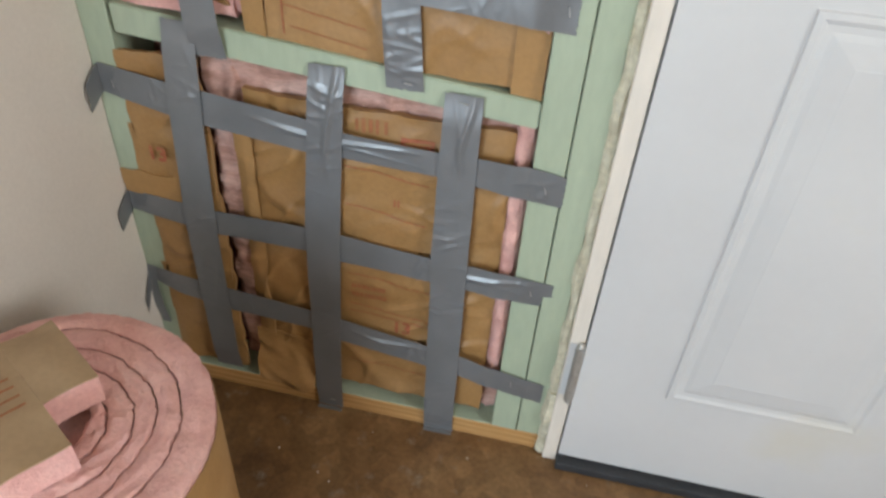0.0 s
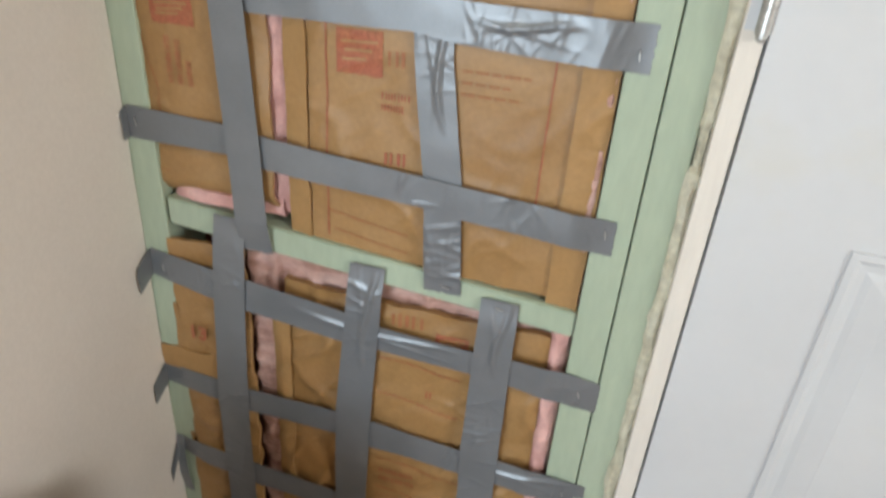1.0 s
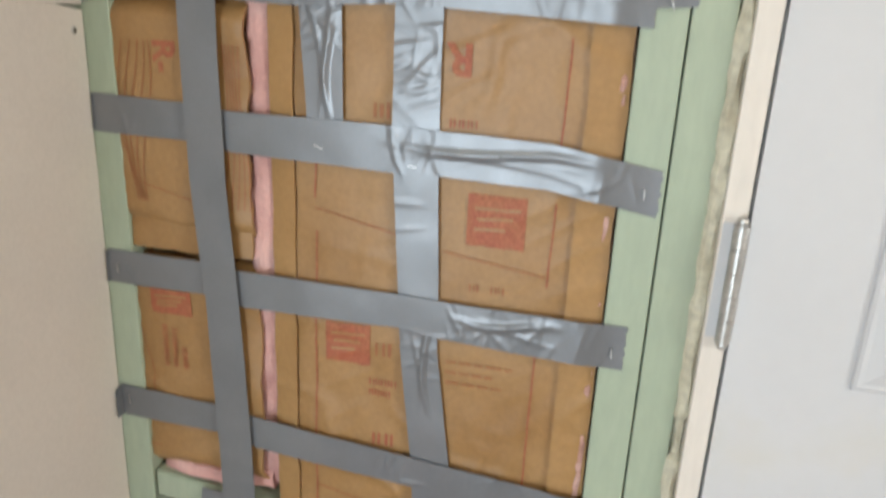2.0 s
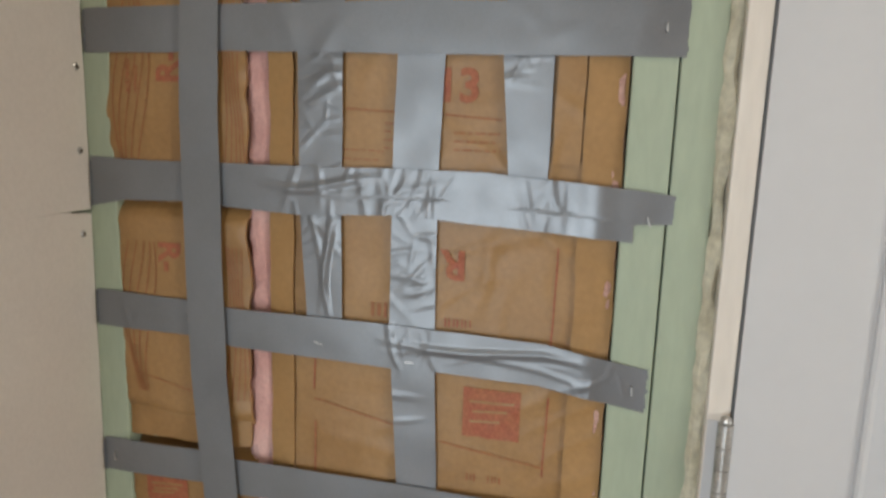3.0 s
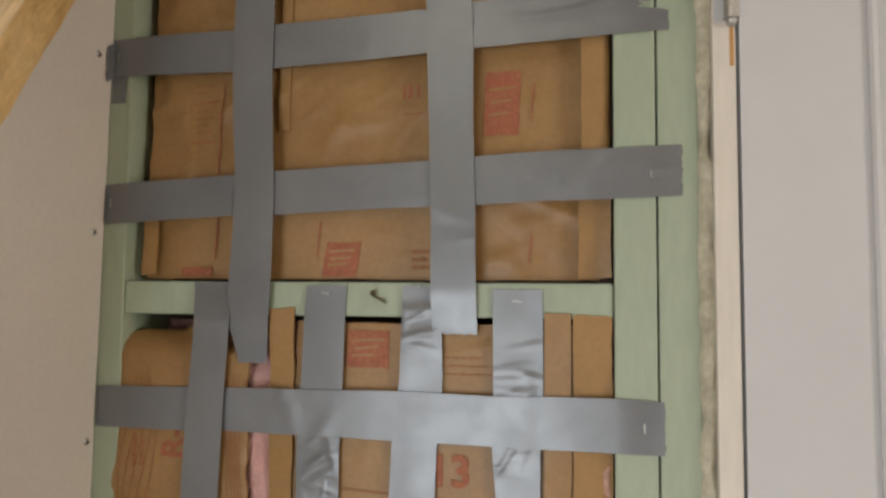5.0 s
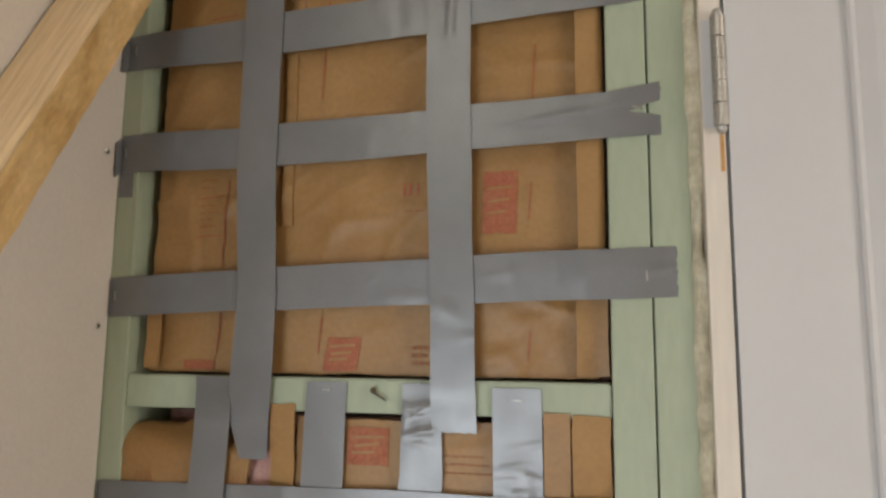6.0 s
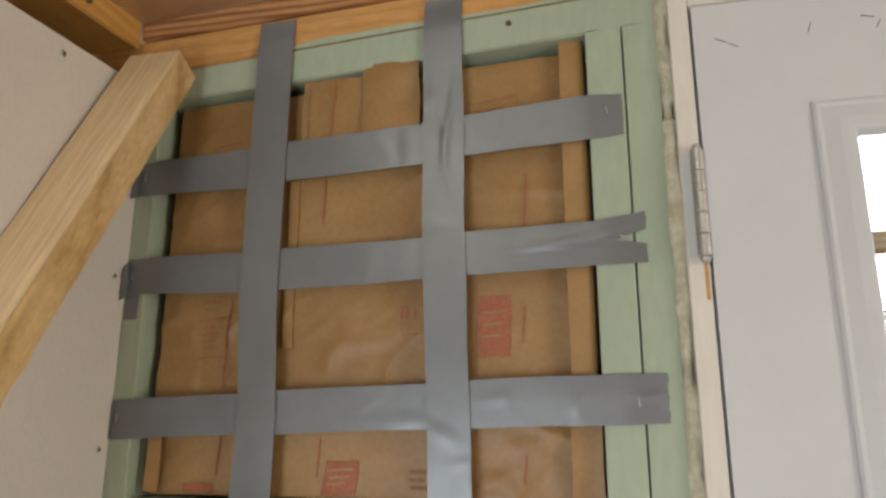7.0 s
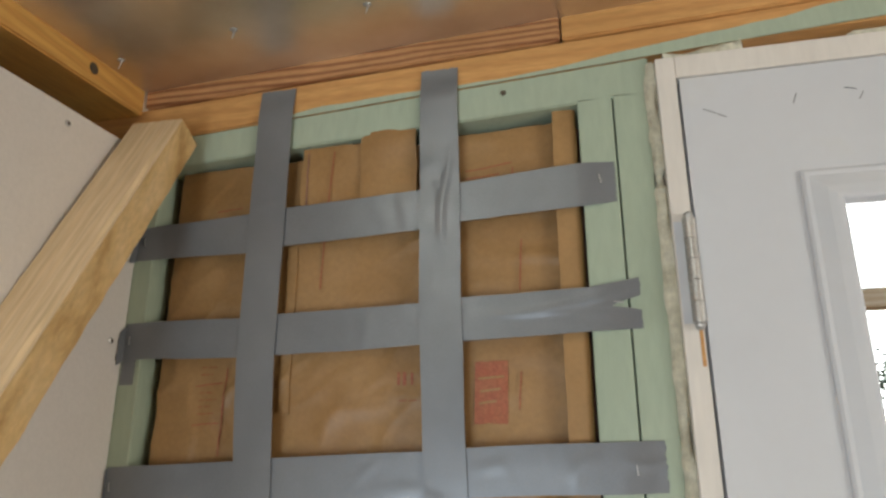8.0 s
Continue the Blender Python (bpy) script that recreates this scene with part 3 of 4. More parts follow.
# top bay: one wide batt
top = empty("insulation_batt", "brown kraft faced batt with wrinkled paper in the top bay", "insulation", "insulation batts")
fT = batt_surface(0.02, 0.57, 1.50, 2.09, 0.025, 0.008, 3, rip=1.0)
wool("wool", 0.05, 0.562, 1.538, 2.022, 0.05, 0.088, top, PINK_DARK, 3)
wool("wool_edge", 0.546, 0.5652, 1.536, 2.03, 0.024, 0.05, top, PINK_DARK, 91, 0.003, "dark grey-pink wool at the edge")
batt_sheet("kraft_facing", 0.047, 0.552, 1.538, 2.016, fT, KRAFT, top, 0.014, 0.004, 3, "", lambda x: 0.07 * max(0, x - 0.27))
fTl = lambda x, z: max(0.0008, fT(x, z) - 0.011 - 0.002 * rnd(z * 12, 4))
batt_sheet("flange", 0.048, 0.0665, 1.541, 1.605, fTl, KRAFT_FLANGE, top, 0.002, 0.003, 5, "folded kraft edge")
batt_sheet("flange", 0.209, 0.2215, 1.70, 1.90, lambda x, z: fT(x, z) - 0.0035, KRAFT, top, 0.002, 0.002, 6, "folded kraft edge")
batt_sheet("flange", 0.535, 0.562, 1.66, 2.043, lambda x, z: 0.008 + 0.006 * rnd(z * 6, 3) + 1.2 * max(0, x - 0.558), KRAFT_FLANGE, top, 0.002, 0.002, 7, "pale folded kraft edge")
batt_sheet("flange", 0.532, 0.563, 1.54, 1.66, lambda x, z: 0.014 + 0.006 * rnd(z * 16, x * 20, 3), KRAFT, top, 0.002, 0.003, 7)
batt_sheet("flap", 0.224, 0.302, 1.932, 2.026, lambda x, z: 0.006 + 0.004 * rnd(x * 30, z * 20, 1), KRAFT, top, 0.002, 0.004, 8, "torn kraft flap")
batt_sheet("flap", 0.302, 0.372, 1.932, 2.037, lambda x, z: 0.003 + 0.006 * rnd(x * 20, z * 20, 4), KRAFT, top, 0.002, 0.006, 9, "torn kraft flap")
arc_print(top, lambda x, z: 0.0055 + 0.004 * rnd(x * 30, z * 20, 1), [(0.262, 1.945), (0.264, 1.98), (0.267, 2.018)], 0.0016, INK, 0.0014)
arc_print(top, lambda x, z: 0.0055 + 0.004 * rnd(x * 30, z * 20, 1), [(0.233, 1.945), (0.232, 2.02)], 0.0012, PINK_DARK, 0.0012)
for x, za, zb in ((0.135, 1.56, 1.61), (0.137, 1.655, 1.755), (0.265, 1.97, 2.02), (0.252, 1.845, 1.92), (0.257, 1.56, 1.60), (0.49, 1.83, 1.89), (0.485, 1.70, 1.74), (0.483, 1.555, 1.585), (0.483, 1.92, 1.98)):
    strip_print(top, fT, x, za, x + 0.003, zb, 0.0016, INK, 0.0022)
for x0, z0, x1, z1 in ((0.10, 1.735, 0.135, 1.738), (0.10, 1.69, 0.135, 1.692), (0.252, 1.917, 0.30, 1.92), (0.43, 1.925, 0.47, 1.93), (0.43, 1.978, 0.485, 1.986), (0.43, 1.968, 0.47, 1.973), (0.105, 1.955, 0.14, 1.958), (0.43, 1.626, 0.475, 1.628)):
    strip_print(top, fT, x0, z0, x1, z1, 0.0016, INK, 0.002)
block_print(top, fT, 0.094, 0.132, 1.541, 1.551, INK, 0.002)
block_print(top, fT, 0.262, 0.300, 1.541, 1.577, INK, 0.0015, 0.006)
block_print(top, fT, 0.436, 0.472, 1.686, 1.752, INK, 0.0015, 0.002)
bars(top, fT, 0.350, 1.736, (0.026,), 0.008, 0.016, False, INK)
bars(top, fT, 0.105, 1.727, (0.02, 0.024, 0.018, 0.022), 0.008, 0.002, False)
bars(top, fT, 0.105, 1.757, (0.022, 0.016), 0.008, 0.002, False)
bars(top, fT, 0.352, 1.712, (0.024,), 0.008, 0.002, False)
bars(top, fT, 0.362, 1.567, (0.022, 0.018, 0.022), 0.008, 0.0045, False, INK)

# middle bay: narrow offcut and wide batt, wool between them
off = empty("insulation_batt", "narrow offcut of kraft faced batt with red print", "insulation", "insulation batts")
fO = batt_surface(0.026, 0.20, 0.66, 1.49, 0.007, 0.004, 11, rip=0.9)
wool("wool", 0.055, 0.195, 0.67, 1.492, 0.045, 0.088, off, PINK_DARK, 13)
ORIPS = ((0.668, 0.748, 0.038), (0.742, 0.944, 0.038), (0.978, 1.228, 0.031), (1.222, 1.481, 0.025))
def rip_surface(k):
    z0, z1, x0 = ORIPS[k]
    return lambda x, z: max(-0.0007, fO(x, z) + 0.002 - 0.0012 * k + 0.022 * min(1, max(0, (z - (z1 - 0.03)) / 0.03)) ** 2 + 0.012 * min(1, max(0, (z0 + 0.02 - z) / 0.02)) ** 2 + 0.15 * max(0, x0 + 0.012 - x) - 0.0035 + 0.0022 * rnd(x * 8, z * 34, k))
RIP = [rip_surface(k) for k in range(4)]
for i, (za, zb, xa) in enumerate(ORIPS):
    batt_sheet("kraft_facing", xa, 0.190 + 0.006 * (i < 2), za, zb, RIP[i], KRAFT, off, 0.004, 0.012, 21 + i)
    for j in range(5 if i > 1 else 1):
        for x0, sway in ((0.048 + 0.0065 * j, 0.009), (0.166 + 0.005 * j, -0.004)):
            arc_print(off, RIP[i], [(x0 + sway * math.sin(q * 0.45 + j * 0.5 + i), za + 0.03 + (zb - za - 0.08) * q / 10) for q in range(11)])
batt_sheet("flap", 0.04, 0.188, 0.953, 0.992, lambda x, z: RIP[2](x, max(z, 1.0)) + 0.004 + 0.0015 * rnd(x * 20, z * 30, 6), KRAFT, off, 0.003, 0.008, 97, "tongue of kraft paper under a fold")
wool("wool_lip", 0.05, 0.2, 0.656, 0.682, 0.004, 0.05, off, PINK, 66, 0.003, "lip of pink wool below the paper")
word_print(off, RIP[2], "R-", 0.087, 1.18, 0.036, -90, INK)
word_print(off, RIP[3], "R-", 0.117, 1.345, 0.037, 90, INK)
block_print(off, RIP[1], 0.060, 0.112, 0.876, 0.906, INK)
bars(off, RIP[1], 0.075, 0.81, (0.055, 0.05, 0.03), 0.013, 0.0075, True, INK)
bars(off, RIP[3], 0.058, 1.335, (0.035, 0.03), 0.009, 0.005, True, INK)
strip_print(off, RIP[2], 0.055, 1.03, 0.13, 1.012, 0.001, INK_FAINT)
wool("wool_gap", 0.176, 0.218, 0.66, 1.478, 0.012, 0.085, off, PINK, 31, 0.004, "pink glass wool showing in the gap")

def proud(y, z):
    """Paper that comes forward to lap over the cross block."""
    k = min(1, max(0, (z - 1.41) / 0.08))
    return y + (min(y, -0.0006) - y) * k * k * (3 - 2 * k)


mid = empty("insulation_batt", "wide kraft faced batt with red print in the middle bay", "insulation", "insulation batts")
fM = batt_surface(0.18, 0.58, 0.60, 1.56, 0.012, 0.007, 17, rip=0.75)
wool("wool", 0.214, 0.564, 0.625, 1.492, 0.03, 0.088, mid, PINK, 18)
wool("wool_edge", 0.55, 0.5652, 0.615, 1.49, 0.006, 0.05, mid, PINK_DIRTY, 93, 0.003, "fringe of dirty wool at the edge")
batt_sheet("kraft_facing", 0.240, 0.553, 0.630, 1.493, fM, KRAFT, mid, 0.012, 0.003, 31, "", lambda x: -0.03 * max(0, x - 0.3) if x < 0.6 else 0)
batt_sheet("flange", 0.212, 0.240, 0.638, 1.507, lambda x, z: proud(fM(x, z) - 0.004 - 0.003 * rnd(z * 9, 2) + 0.12 * (0.24 - x), z), KRAFT_FLANGE, mid, 0.002, 0.004, 33, "folded kraft edge")
batt_sheet("flange", 0.5272, 0.5635, 0.600, 1.504, lambda x, z: proud(fM(x, z) - 0.0035, z), KRAFT_FLANGE, mid, 0.002, 0.003, 34, "folded kraft edge")
batt_sheet("flange", 0.500, 0.5252, 1.28, 1.506, lambda x, z: proud(fM(x, z) - 0.005, z) - 0.0012, KRAFT, mid, 0.002, 0.002, 35, "folded kraft edge")
for x, za, zb in ((0.262, 0.65, 0.995), (0.262, 1.03, 1.075), (0.5, 0.70, 0.90), (0.507, 0.965, 1.05), (0.508, 1.08, 1.20)):
    strip_print(mid, fM, x, za, x + 0.002, zb, 0.0017, INK, 0.0012)
for x0, z0, x1, z1 in ((0.262, 1.02, 0.36, 1.00), (0.40, 0.99, 0.505, 0.975), (0.262, 0.685, 0.36, 0.668), (0.27, 0.66, 0.36, 0.645), (0.295, 1.325, 0.345, 1.323), (0.395, 1.322, 0.45, 1.318)):
    strip_print(mid, fM, x0, z0, x1, z1, 0.0016, INK_FAINT, 0.001)
block_print(mid, fM, 0.275, 0.326, 0.850, 0.897, INK, 0.0012)
block_print(mid, fM, 0.424, 0.482, 1.000, 1.052, INK, 0.0012)
block_print(mid, fM, 0.298, 0.342, 1.447, 1.485, INK, 0.0016)
word_print(mid, fM, "R", 0.422, 1.19, 0.041, 180, INK, 0.0014)
word_print(mid, fM, "13", 0.386, 1.335, 0.043, 0, INK, 0.0014)
bars(mid, fM, 0.332, 0.872, (0.022,), 0.01, 0.016, False, INK_FAINT)
bars(mid, fM, 0.325, 0.832, (0.032, 0.028), 0.013, 0.008, False, INK)
bars(mid, fM, 0.330, 0.762, (0.028,), 0.013, 0.016, False, INK)
bars(mid, fM, 0.402, 1.118, (0.03, 0.026), 0.014, 0.009, False, INK)
bars(mid, fM, 0.325, 1.125, (0.02,), 0.014, 0.016, False, INK_FAINT)
bars(mid, fM, 0.335, 1.312, (0.05, 0.045, 0.05, 0.04), 0.008, 0.0018)
bars(mid, fM, 0.405, 1.305, (0.045, 0.04, 0.045), 0.008, 0.0018)
bars(mid, fM, 0.43, 0.955, (0.012,), 0.01, 0.008)
bars(mid, fM, 0.452, 0.955, (0.015,), 0.01, 0.008)
bars(mid, fM, 0.41, 0.87, (0.07, 0.05, 0.06), 0.012, 0.0025)
bars(mid, fM, 0.275, 1.285, (0.06, 0.055, 0.06, 0.05, 0.06), 0.009, 0.0014)
bars(mid, fM, 0.40, 1.46, (0.04, 0.045, 0.05), 0.008, 0.0014)

# bottom bay: crushed batt with wool showing at its edges
low = empty("insulation_batt", "crushed kraft faced batt with pink wool at its edges", "insulation", "insulation batts")
fL = batt_surface(0.17, 0.56, 0.04, 0.60, 0.016, 0.010, 23, rip=2.0)
wool("wool", 0.158, 0.5635, 0.045, 0.612, 0.021, 0.088, low, PINK_DIRTY, 24, 0.007)
batt_sheet("kraft_facing", 0.196, 0.5415, 0.062, 0.566, fL, KRAFT, low, 0.010, 0.006, 41, "", lambda x: 0.03 * max(0, 0.3 - x) - 0.06 * max(0, x - 0.4))
wool("wool_edge", 0.5395, 0.5648, 0.13, 0.60, 0.007, 0.05, low, PINK, 77, 0.007)
batt_sheet("flange", 0.176, 0.204, 0.10, 0.53, lambda x, z: fL(x, z) - 0.006 + 0.3 * max(0, 0.19 - x), KRAFT_FLANGE, low, 0.002, 0.006, 43, "folded kraft edge")
batt_sheet("flap", 0.172, 0.268, 0.052, 0.150, lambda x, z: 0.002 - 0.14 * max(0, 0.13 - z) + 0.006 * rnd(x * 22, z * 26, 2) + 0.008 * abs(rnd(x * 30 + z * 22, z * 24, 6)), KRAFT, low, 0.002, 0.014, 44, "torn kraft flap hanging over the plate", lambda x: 0.004 - 0.022 * abs(math.sin((x - 0.165) * 26)))
for x0, z0, x1, z1 in ((0.33, 0.49, 0.44, 0.475), (0.33, 0.43, 0.44, 0.41), (0.33, 0.31, 0.45, 0.295), (0.33, 0.25, 0.45, 0.235), (0.33, 0.235, 0.45, 0.225), (0.33, 0.13, 0.45, 0.115)):
    strip_print(low, fL, x0, z0, x1, z1, 0.0013, INK, 0.0015, 0.003)
bars(low, fL, 0.345, 0.548, (0.05,), 0.02, 0.02, False, INK_FAINT)
block_print(low, fL, 0.403, 0.445, 0.515, 0.54, INK, 0.0015)
bars(low, fL, 0.335, 0.285, (0.05, 0.055), 0.016, 0.009, False, INK)
word_print(low, fL, "13", 0.395, 0.205, 0.03, 0, INK, 0.0016)
bars(low, fL, 0.395, 0.44, (0.012,), 0.01, 0.012, False, INK)
lof = empty("insulation_batt", "narrow crushed offcut of kraft faced batt", "insulation", "insulation batts")
fQ = batt_surface(0.025, 0.165, 0.03, 0.62, 0.010, 0.006, 29, rip=1.6)
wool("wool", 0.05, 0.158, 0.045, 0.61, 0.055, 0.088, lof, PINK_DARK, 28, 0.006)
for i, (za, zb) in enumerate(((0.05, 0.262), (0.245, 0.40), (0.385, 0.50), (0.475, 0.602))):
    def fq(x, z, k=i):
        y = fQ(x, z) - 0.001 * k + 0.004 * rnd(x * 12, z * 40, k + 5)
        w = min(1, max(0, (0.072 - x) / 0.026))
        return y + (min(y, -0.0009) - y) * w
    batt_sheet("kraft_facing", 0.034 + 0.006 * (i % 2), 0.146, za, zb, fq, KRAFT, lof, 0.006, 0.008, 51 + i)
word_print(lof, lambda x, z: fQ(x, z) - 0.008, "13", 0.056, 0.452, 0.03, 0, INK)
batt_sheet("flap", 0.008, 0.100, 0.388, 0.426, lambda x, z: -0.0032 - 0.0012 * rnd(x * 20, z * 30, 3), KRAFT_FLANGE, lof, 0.002, 0.010, 58, "loose kraft flap over the stud", lambda x: -0.10 * max(0, x - 0.03))
wool("wool_gap", 0.136, 0.188, 0.06, 0.605, 0.020, 0.085, lof, PINK_DIRTY, 61, 0.009, "pink glass wool showing in the gap")


# ---- duct tape ----
def crease_set(a, b, wide, wrinkle, seed, quiet):
    """Sharp creases scattered along a strip: (place along, place across, cos, sin, half length, height, half width)."""
    rng = random.Random(seed * 7 + 1)
    out = []
    clumps = [rng.uniform(a, b) for _ in range(max(2, int((b - a) * 9)))]
    for _ in range(int(wrinkle * (b - a) * 85)):
        s0 = rng.choice(clumps) + rng.gauss(0, 0.022)
        if not a + 0.012 < s0 < b - 0.02 or s0 < quiet and rng.random() < 0.7:
            continue
        ang = rng.gauss(1.45, 0.42) if rng.random() < 0.85 else rng.gauss(0.1, 0.3)
        size = rng.uniform(0.45, 1.0)
        soft, low = (0.0062, 0.001) if wrinkle > 0.8 else (0.014, 0.0008)
        out.append((s0, rng.uniform(-0.48, 0.48) * wide, math.cos(ang), math.sin(ang), 0.036 * size, low * size * rng.uniform(0.4, 1), soft * size))
    return out


def tape(stations, across, layer, seed, label, wrinkle=0.0, left=None, fold=None, staples=(), torn=None):
    """A strip of tape on the framing. stations: (place along, centre across, width), from end to end.
    across "z": it runs along x; "x": it runs along z. layer: how many strips lie under it.
    left: (length, drop) of an end turned round the corner on to the drywall. fold: (from, to) of a crease.
    torn: (from, to, length) of the share of the width that is missing from the far end."""
    a, b = stations[0][0], stations[-1][0]
    fine = wrinkle > 0.8
    n, nv = max(8, int((b - a) / (0.0016 if fine else 0.0035))), 28 if fine else 14
    near, far = -0.0012 - 0.0006 * layer, -0.0012 - 0.0028 * layer
    base = near
    folds = crease_set(a, b, stations[0][2], wrinkle, seed, 0.22 if across == "z" else a)
    step = 0.05
    near_folds = collections.defaultdict(list)
    for c in folds:
        for k in range(int((c[0] - 0.045) / step) - 1, int((c[0] + 0.045) / step) + 1):
            near_folds[k].append(c)
    def at(u, v, dy):
        cut = torn[2] * min(1, max(0, min(v - torn[0], torn[1] - v) * 14)) if torn else 0.0
        s = a + (b - cut - a) * u
        c, w = lerp_list(stations, s)
        c += 0.0012 * rnd(s * 9, seed, 4)
        w *= 1 + 0.025 * rnd(s * 15, seed)
        end = 0.0022 * (rnd(v * 9, seed, 8) + 0.6 * rnd(v * 25, seed)) if u in (0, 1) else 0.0
        e = (v - 0.5) * w
        k = min(1.0, max(0.0, min(s - a, b - s) / 0.045))
        y = near + (far - near) * k * k * (3 - 2 * k)
        span = min(1.0, 70 * min(s - a, b - s) + 0.15)
        rise = 0.0
        for fs, fe, cs, sn, half, high, wide in near_folds[int(s / step) if s >= 0 else -1]:
            ds, de = s - fs, e - fe
            l = abs(ds * cs + de * sn)
            if l < half:
                d = abs(de * cs - ds * sn)
                if d < wide:
                    rise += high * (1 - l / half) * (1 - d / wide)
        y -= min(rise, 0.0019) * span + 0.0004 * (0.4 + wrinkle) * rnd(s * 22, e * 26, seed)
        if fine and across == "z" and b > 0.56:
            y -= 0.0028 * math.exp(-((s - 0.542) / 0.017) ** 2)
        if fold and fold[0] < s < fold[1]:
            k = (s - fold[0]) / (fold[1] - fold[0])
            y -= 0.0027 * min(1, 0.3 + 0.6 * wrinkle) * math.sin(k * math.pi) * (max(0, 1 - abs(v - 0.66 + 0.12 * math.sin(k * 5)) / 0.13) + 0.35 * max(0, 1 - abs(v - 0.34 - 0.15 * math.sin(k * 4)) / 0.11))
        y += dy
        s += end
        q = c + e
        return (s, y, q) if across == "z" else (q, y, s)
    bm = grid_solid(n, nv, lambda u, v: at(u, v, 0), lambda u, v: at(u, v, 0.0005))
    t = part("duct_tape", bm, TAPE, None, "", True)
    tagged(t, label, "tape", "duct tape strips")
    if left:
        L, drop = left
        c, w = stations[0][1:]
        x = stations[0][0]
        def fl(o):
            def f(u, v):
                s = u * L
                q = c + (v - 0.5) * w * (1 - 0.1 * u) - drop * u
                k = min(1.0, s / 0.006)
                px = x - 0.004 * math.sin(k * math.pi / 2) - 0.0005 * rnd(s * 60, v * 5, seed)
                py = base - max(0, s - 0.003) - 0.002 * rnd(v * 6, seed)
                return (max(px, 0.0078) + (o if s > 0.003 else 0), py + (0 if s > 0.003 else o), q)
            return f
        part("folded_end", grid_solid(12, 8, fl(0.0015), fl(0.0008)), TAPE, t, "end turned on to the drywall", True)
    if across == "x" and a < 0.01:
        c, w = stations[0][1:]
        part("folded_end", box(c - w / 2, c + w / 2 - 0.001, base - 0.007, base, 0.0006, 0.0014), TAPE, t, "end stuck to the floor")
    for x, z, turn in staples:
        bm = bmesh.new()
        box(-0.005, 0.005, -0.0009, 0.0, -0.0006, 0.0006, 0.0, bm)
        for sx in (-0.005, 0.0042):
            box(sx, sx + 0.0008, -0.0009, 0.004, -0.0006, 0.0006, 0.0, bm)
        st = part("staple", bm, STEEL, t, "bright steel staple")
        st.matrix_local = Matrix.Translation((x, base - 0.0016, z)) @ Matrix.Rotation(radians(turn), 4, "Y")
    return t


GREY = "grey duct tape strip "
# across the bottom bay
tape([(0.010, 0.236, 0.026), (0.06, 0.222, 0.040), (0.144, 0.213, 0.045), (0.263, 0.204, 0.038), (0.315, 0.193, 0.046), (0.456, 0.174, 0.043), (0.56, 0.154, 0.042), (0.634, 0.138, 0.041)], "z", 1, 1, GREY + "sagging across the bottom bay", 2.0, (0.03, 0.05), (0.33, 0.46), ((0.585, 0.148, 80),))
tape([(0.009, 0.375, 0.036), (0.139, 0.360, 0.041), (0.27, 0.361, 0.041), (0.321, 0.355, 0.047), (0.450, 0.346, 0.041), (0.55, 0.342, 0.045), (0.618, 0.336, 0.040)], "z", 1, 2, GREY + "across the bottom bay", 1.9, (0.036, 0.02), (0.46, 0.6), ((0.59, 0.337, 75),), (-1, 0.5, 0.012))
tape([(0.014, 0.562, 0.040), (0.109, 0.546, 0.048), (0.154, 0.541, 0.049), (0.276, 0.527, 0.047), (0.333, 0.521, 0.036), (0.451, 0.516, 0.034), (0.504, 0.514, 0.041), (0.56, 0.511, 0.046), (0.608, 0.503, 0.044)], "z", 1, 3, GREY + "wrinkled across the bottom bay", 2.1, (0.032, 0.018), (0.2, 0.44), ((0.585, 0.505, 70), (0.03, 0.556, 85)))
# up the bottom bay
tape([(0.054, 0.116, 0.044), (0.347, 0.116, 0.047), (0.529, 0.1255, 0.045), (0.652, 0.135, 0.043)], "x", 2, 4, GREY + "upright in the bottom bay", 0.9)
tape([(0.004, 0.292, 0.042), (0.10, 0.293, 0.045), (0.386, 0.2985, 0.050), (0.624, 0.3155, 0.044)], "x", 2, 5, GREY + "upright in the bottom bay", 1.2, None, (0.46, 0.64), ((0.308, 0.482, 40), (0.297, 0.022, 0)))
tape([(0.002, 0.4785, 0.048), (0.378, 0.476, 0.050), (0.613, 0.478, 0.045)], "x", 2, 6, GREY + "upright in the bottom bay", 1.1, None, (0.5, 0.62), ((0.478, 0.603, 12), (0.482, 0.52, 20)))
# short uprights of the middle bay
tape([(1.09, 0.277, 0.037), (1.232, 0.2705, 0.045), (1.376, 0.2705, 0.047), (1.531, 0.276, 0.044)], "x", 0, 7, GREY + "upright in the middle bay", 1.2, None, (1.11, 1.23), ((0.276, 1.523, 5),))
tape([(0.607, 0.408, 0.045), (0.75, 0.398, 0.043), (0.88, 0.381, 0.041), (1.11, 0.3695, 0.047), (1.272, 0.369, 0.046), (1.373, 0.3715, 0.047), (1.44, 0.378, 0.044), (1.531, 0.3775, 0.040)], "x", 0, 8, GREY + "with shiny creases, upright in the middle bay", 1.4, None, (0.80, 0.93), ((0.372, 0.918, 15), (0.412, 0.616, 5)))
tape([(1.255, 0.4775, 0.036), (1.377, 0.4735, 0.047), (1.43, 0.475, 0.048), (1.5285, 0.4735, 0.049)], "x", 0, 9, GREY + "upright in the middle bay", 1.3, None, None, ((0.474, 1.517, 3),))
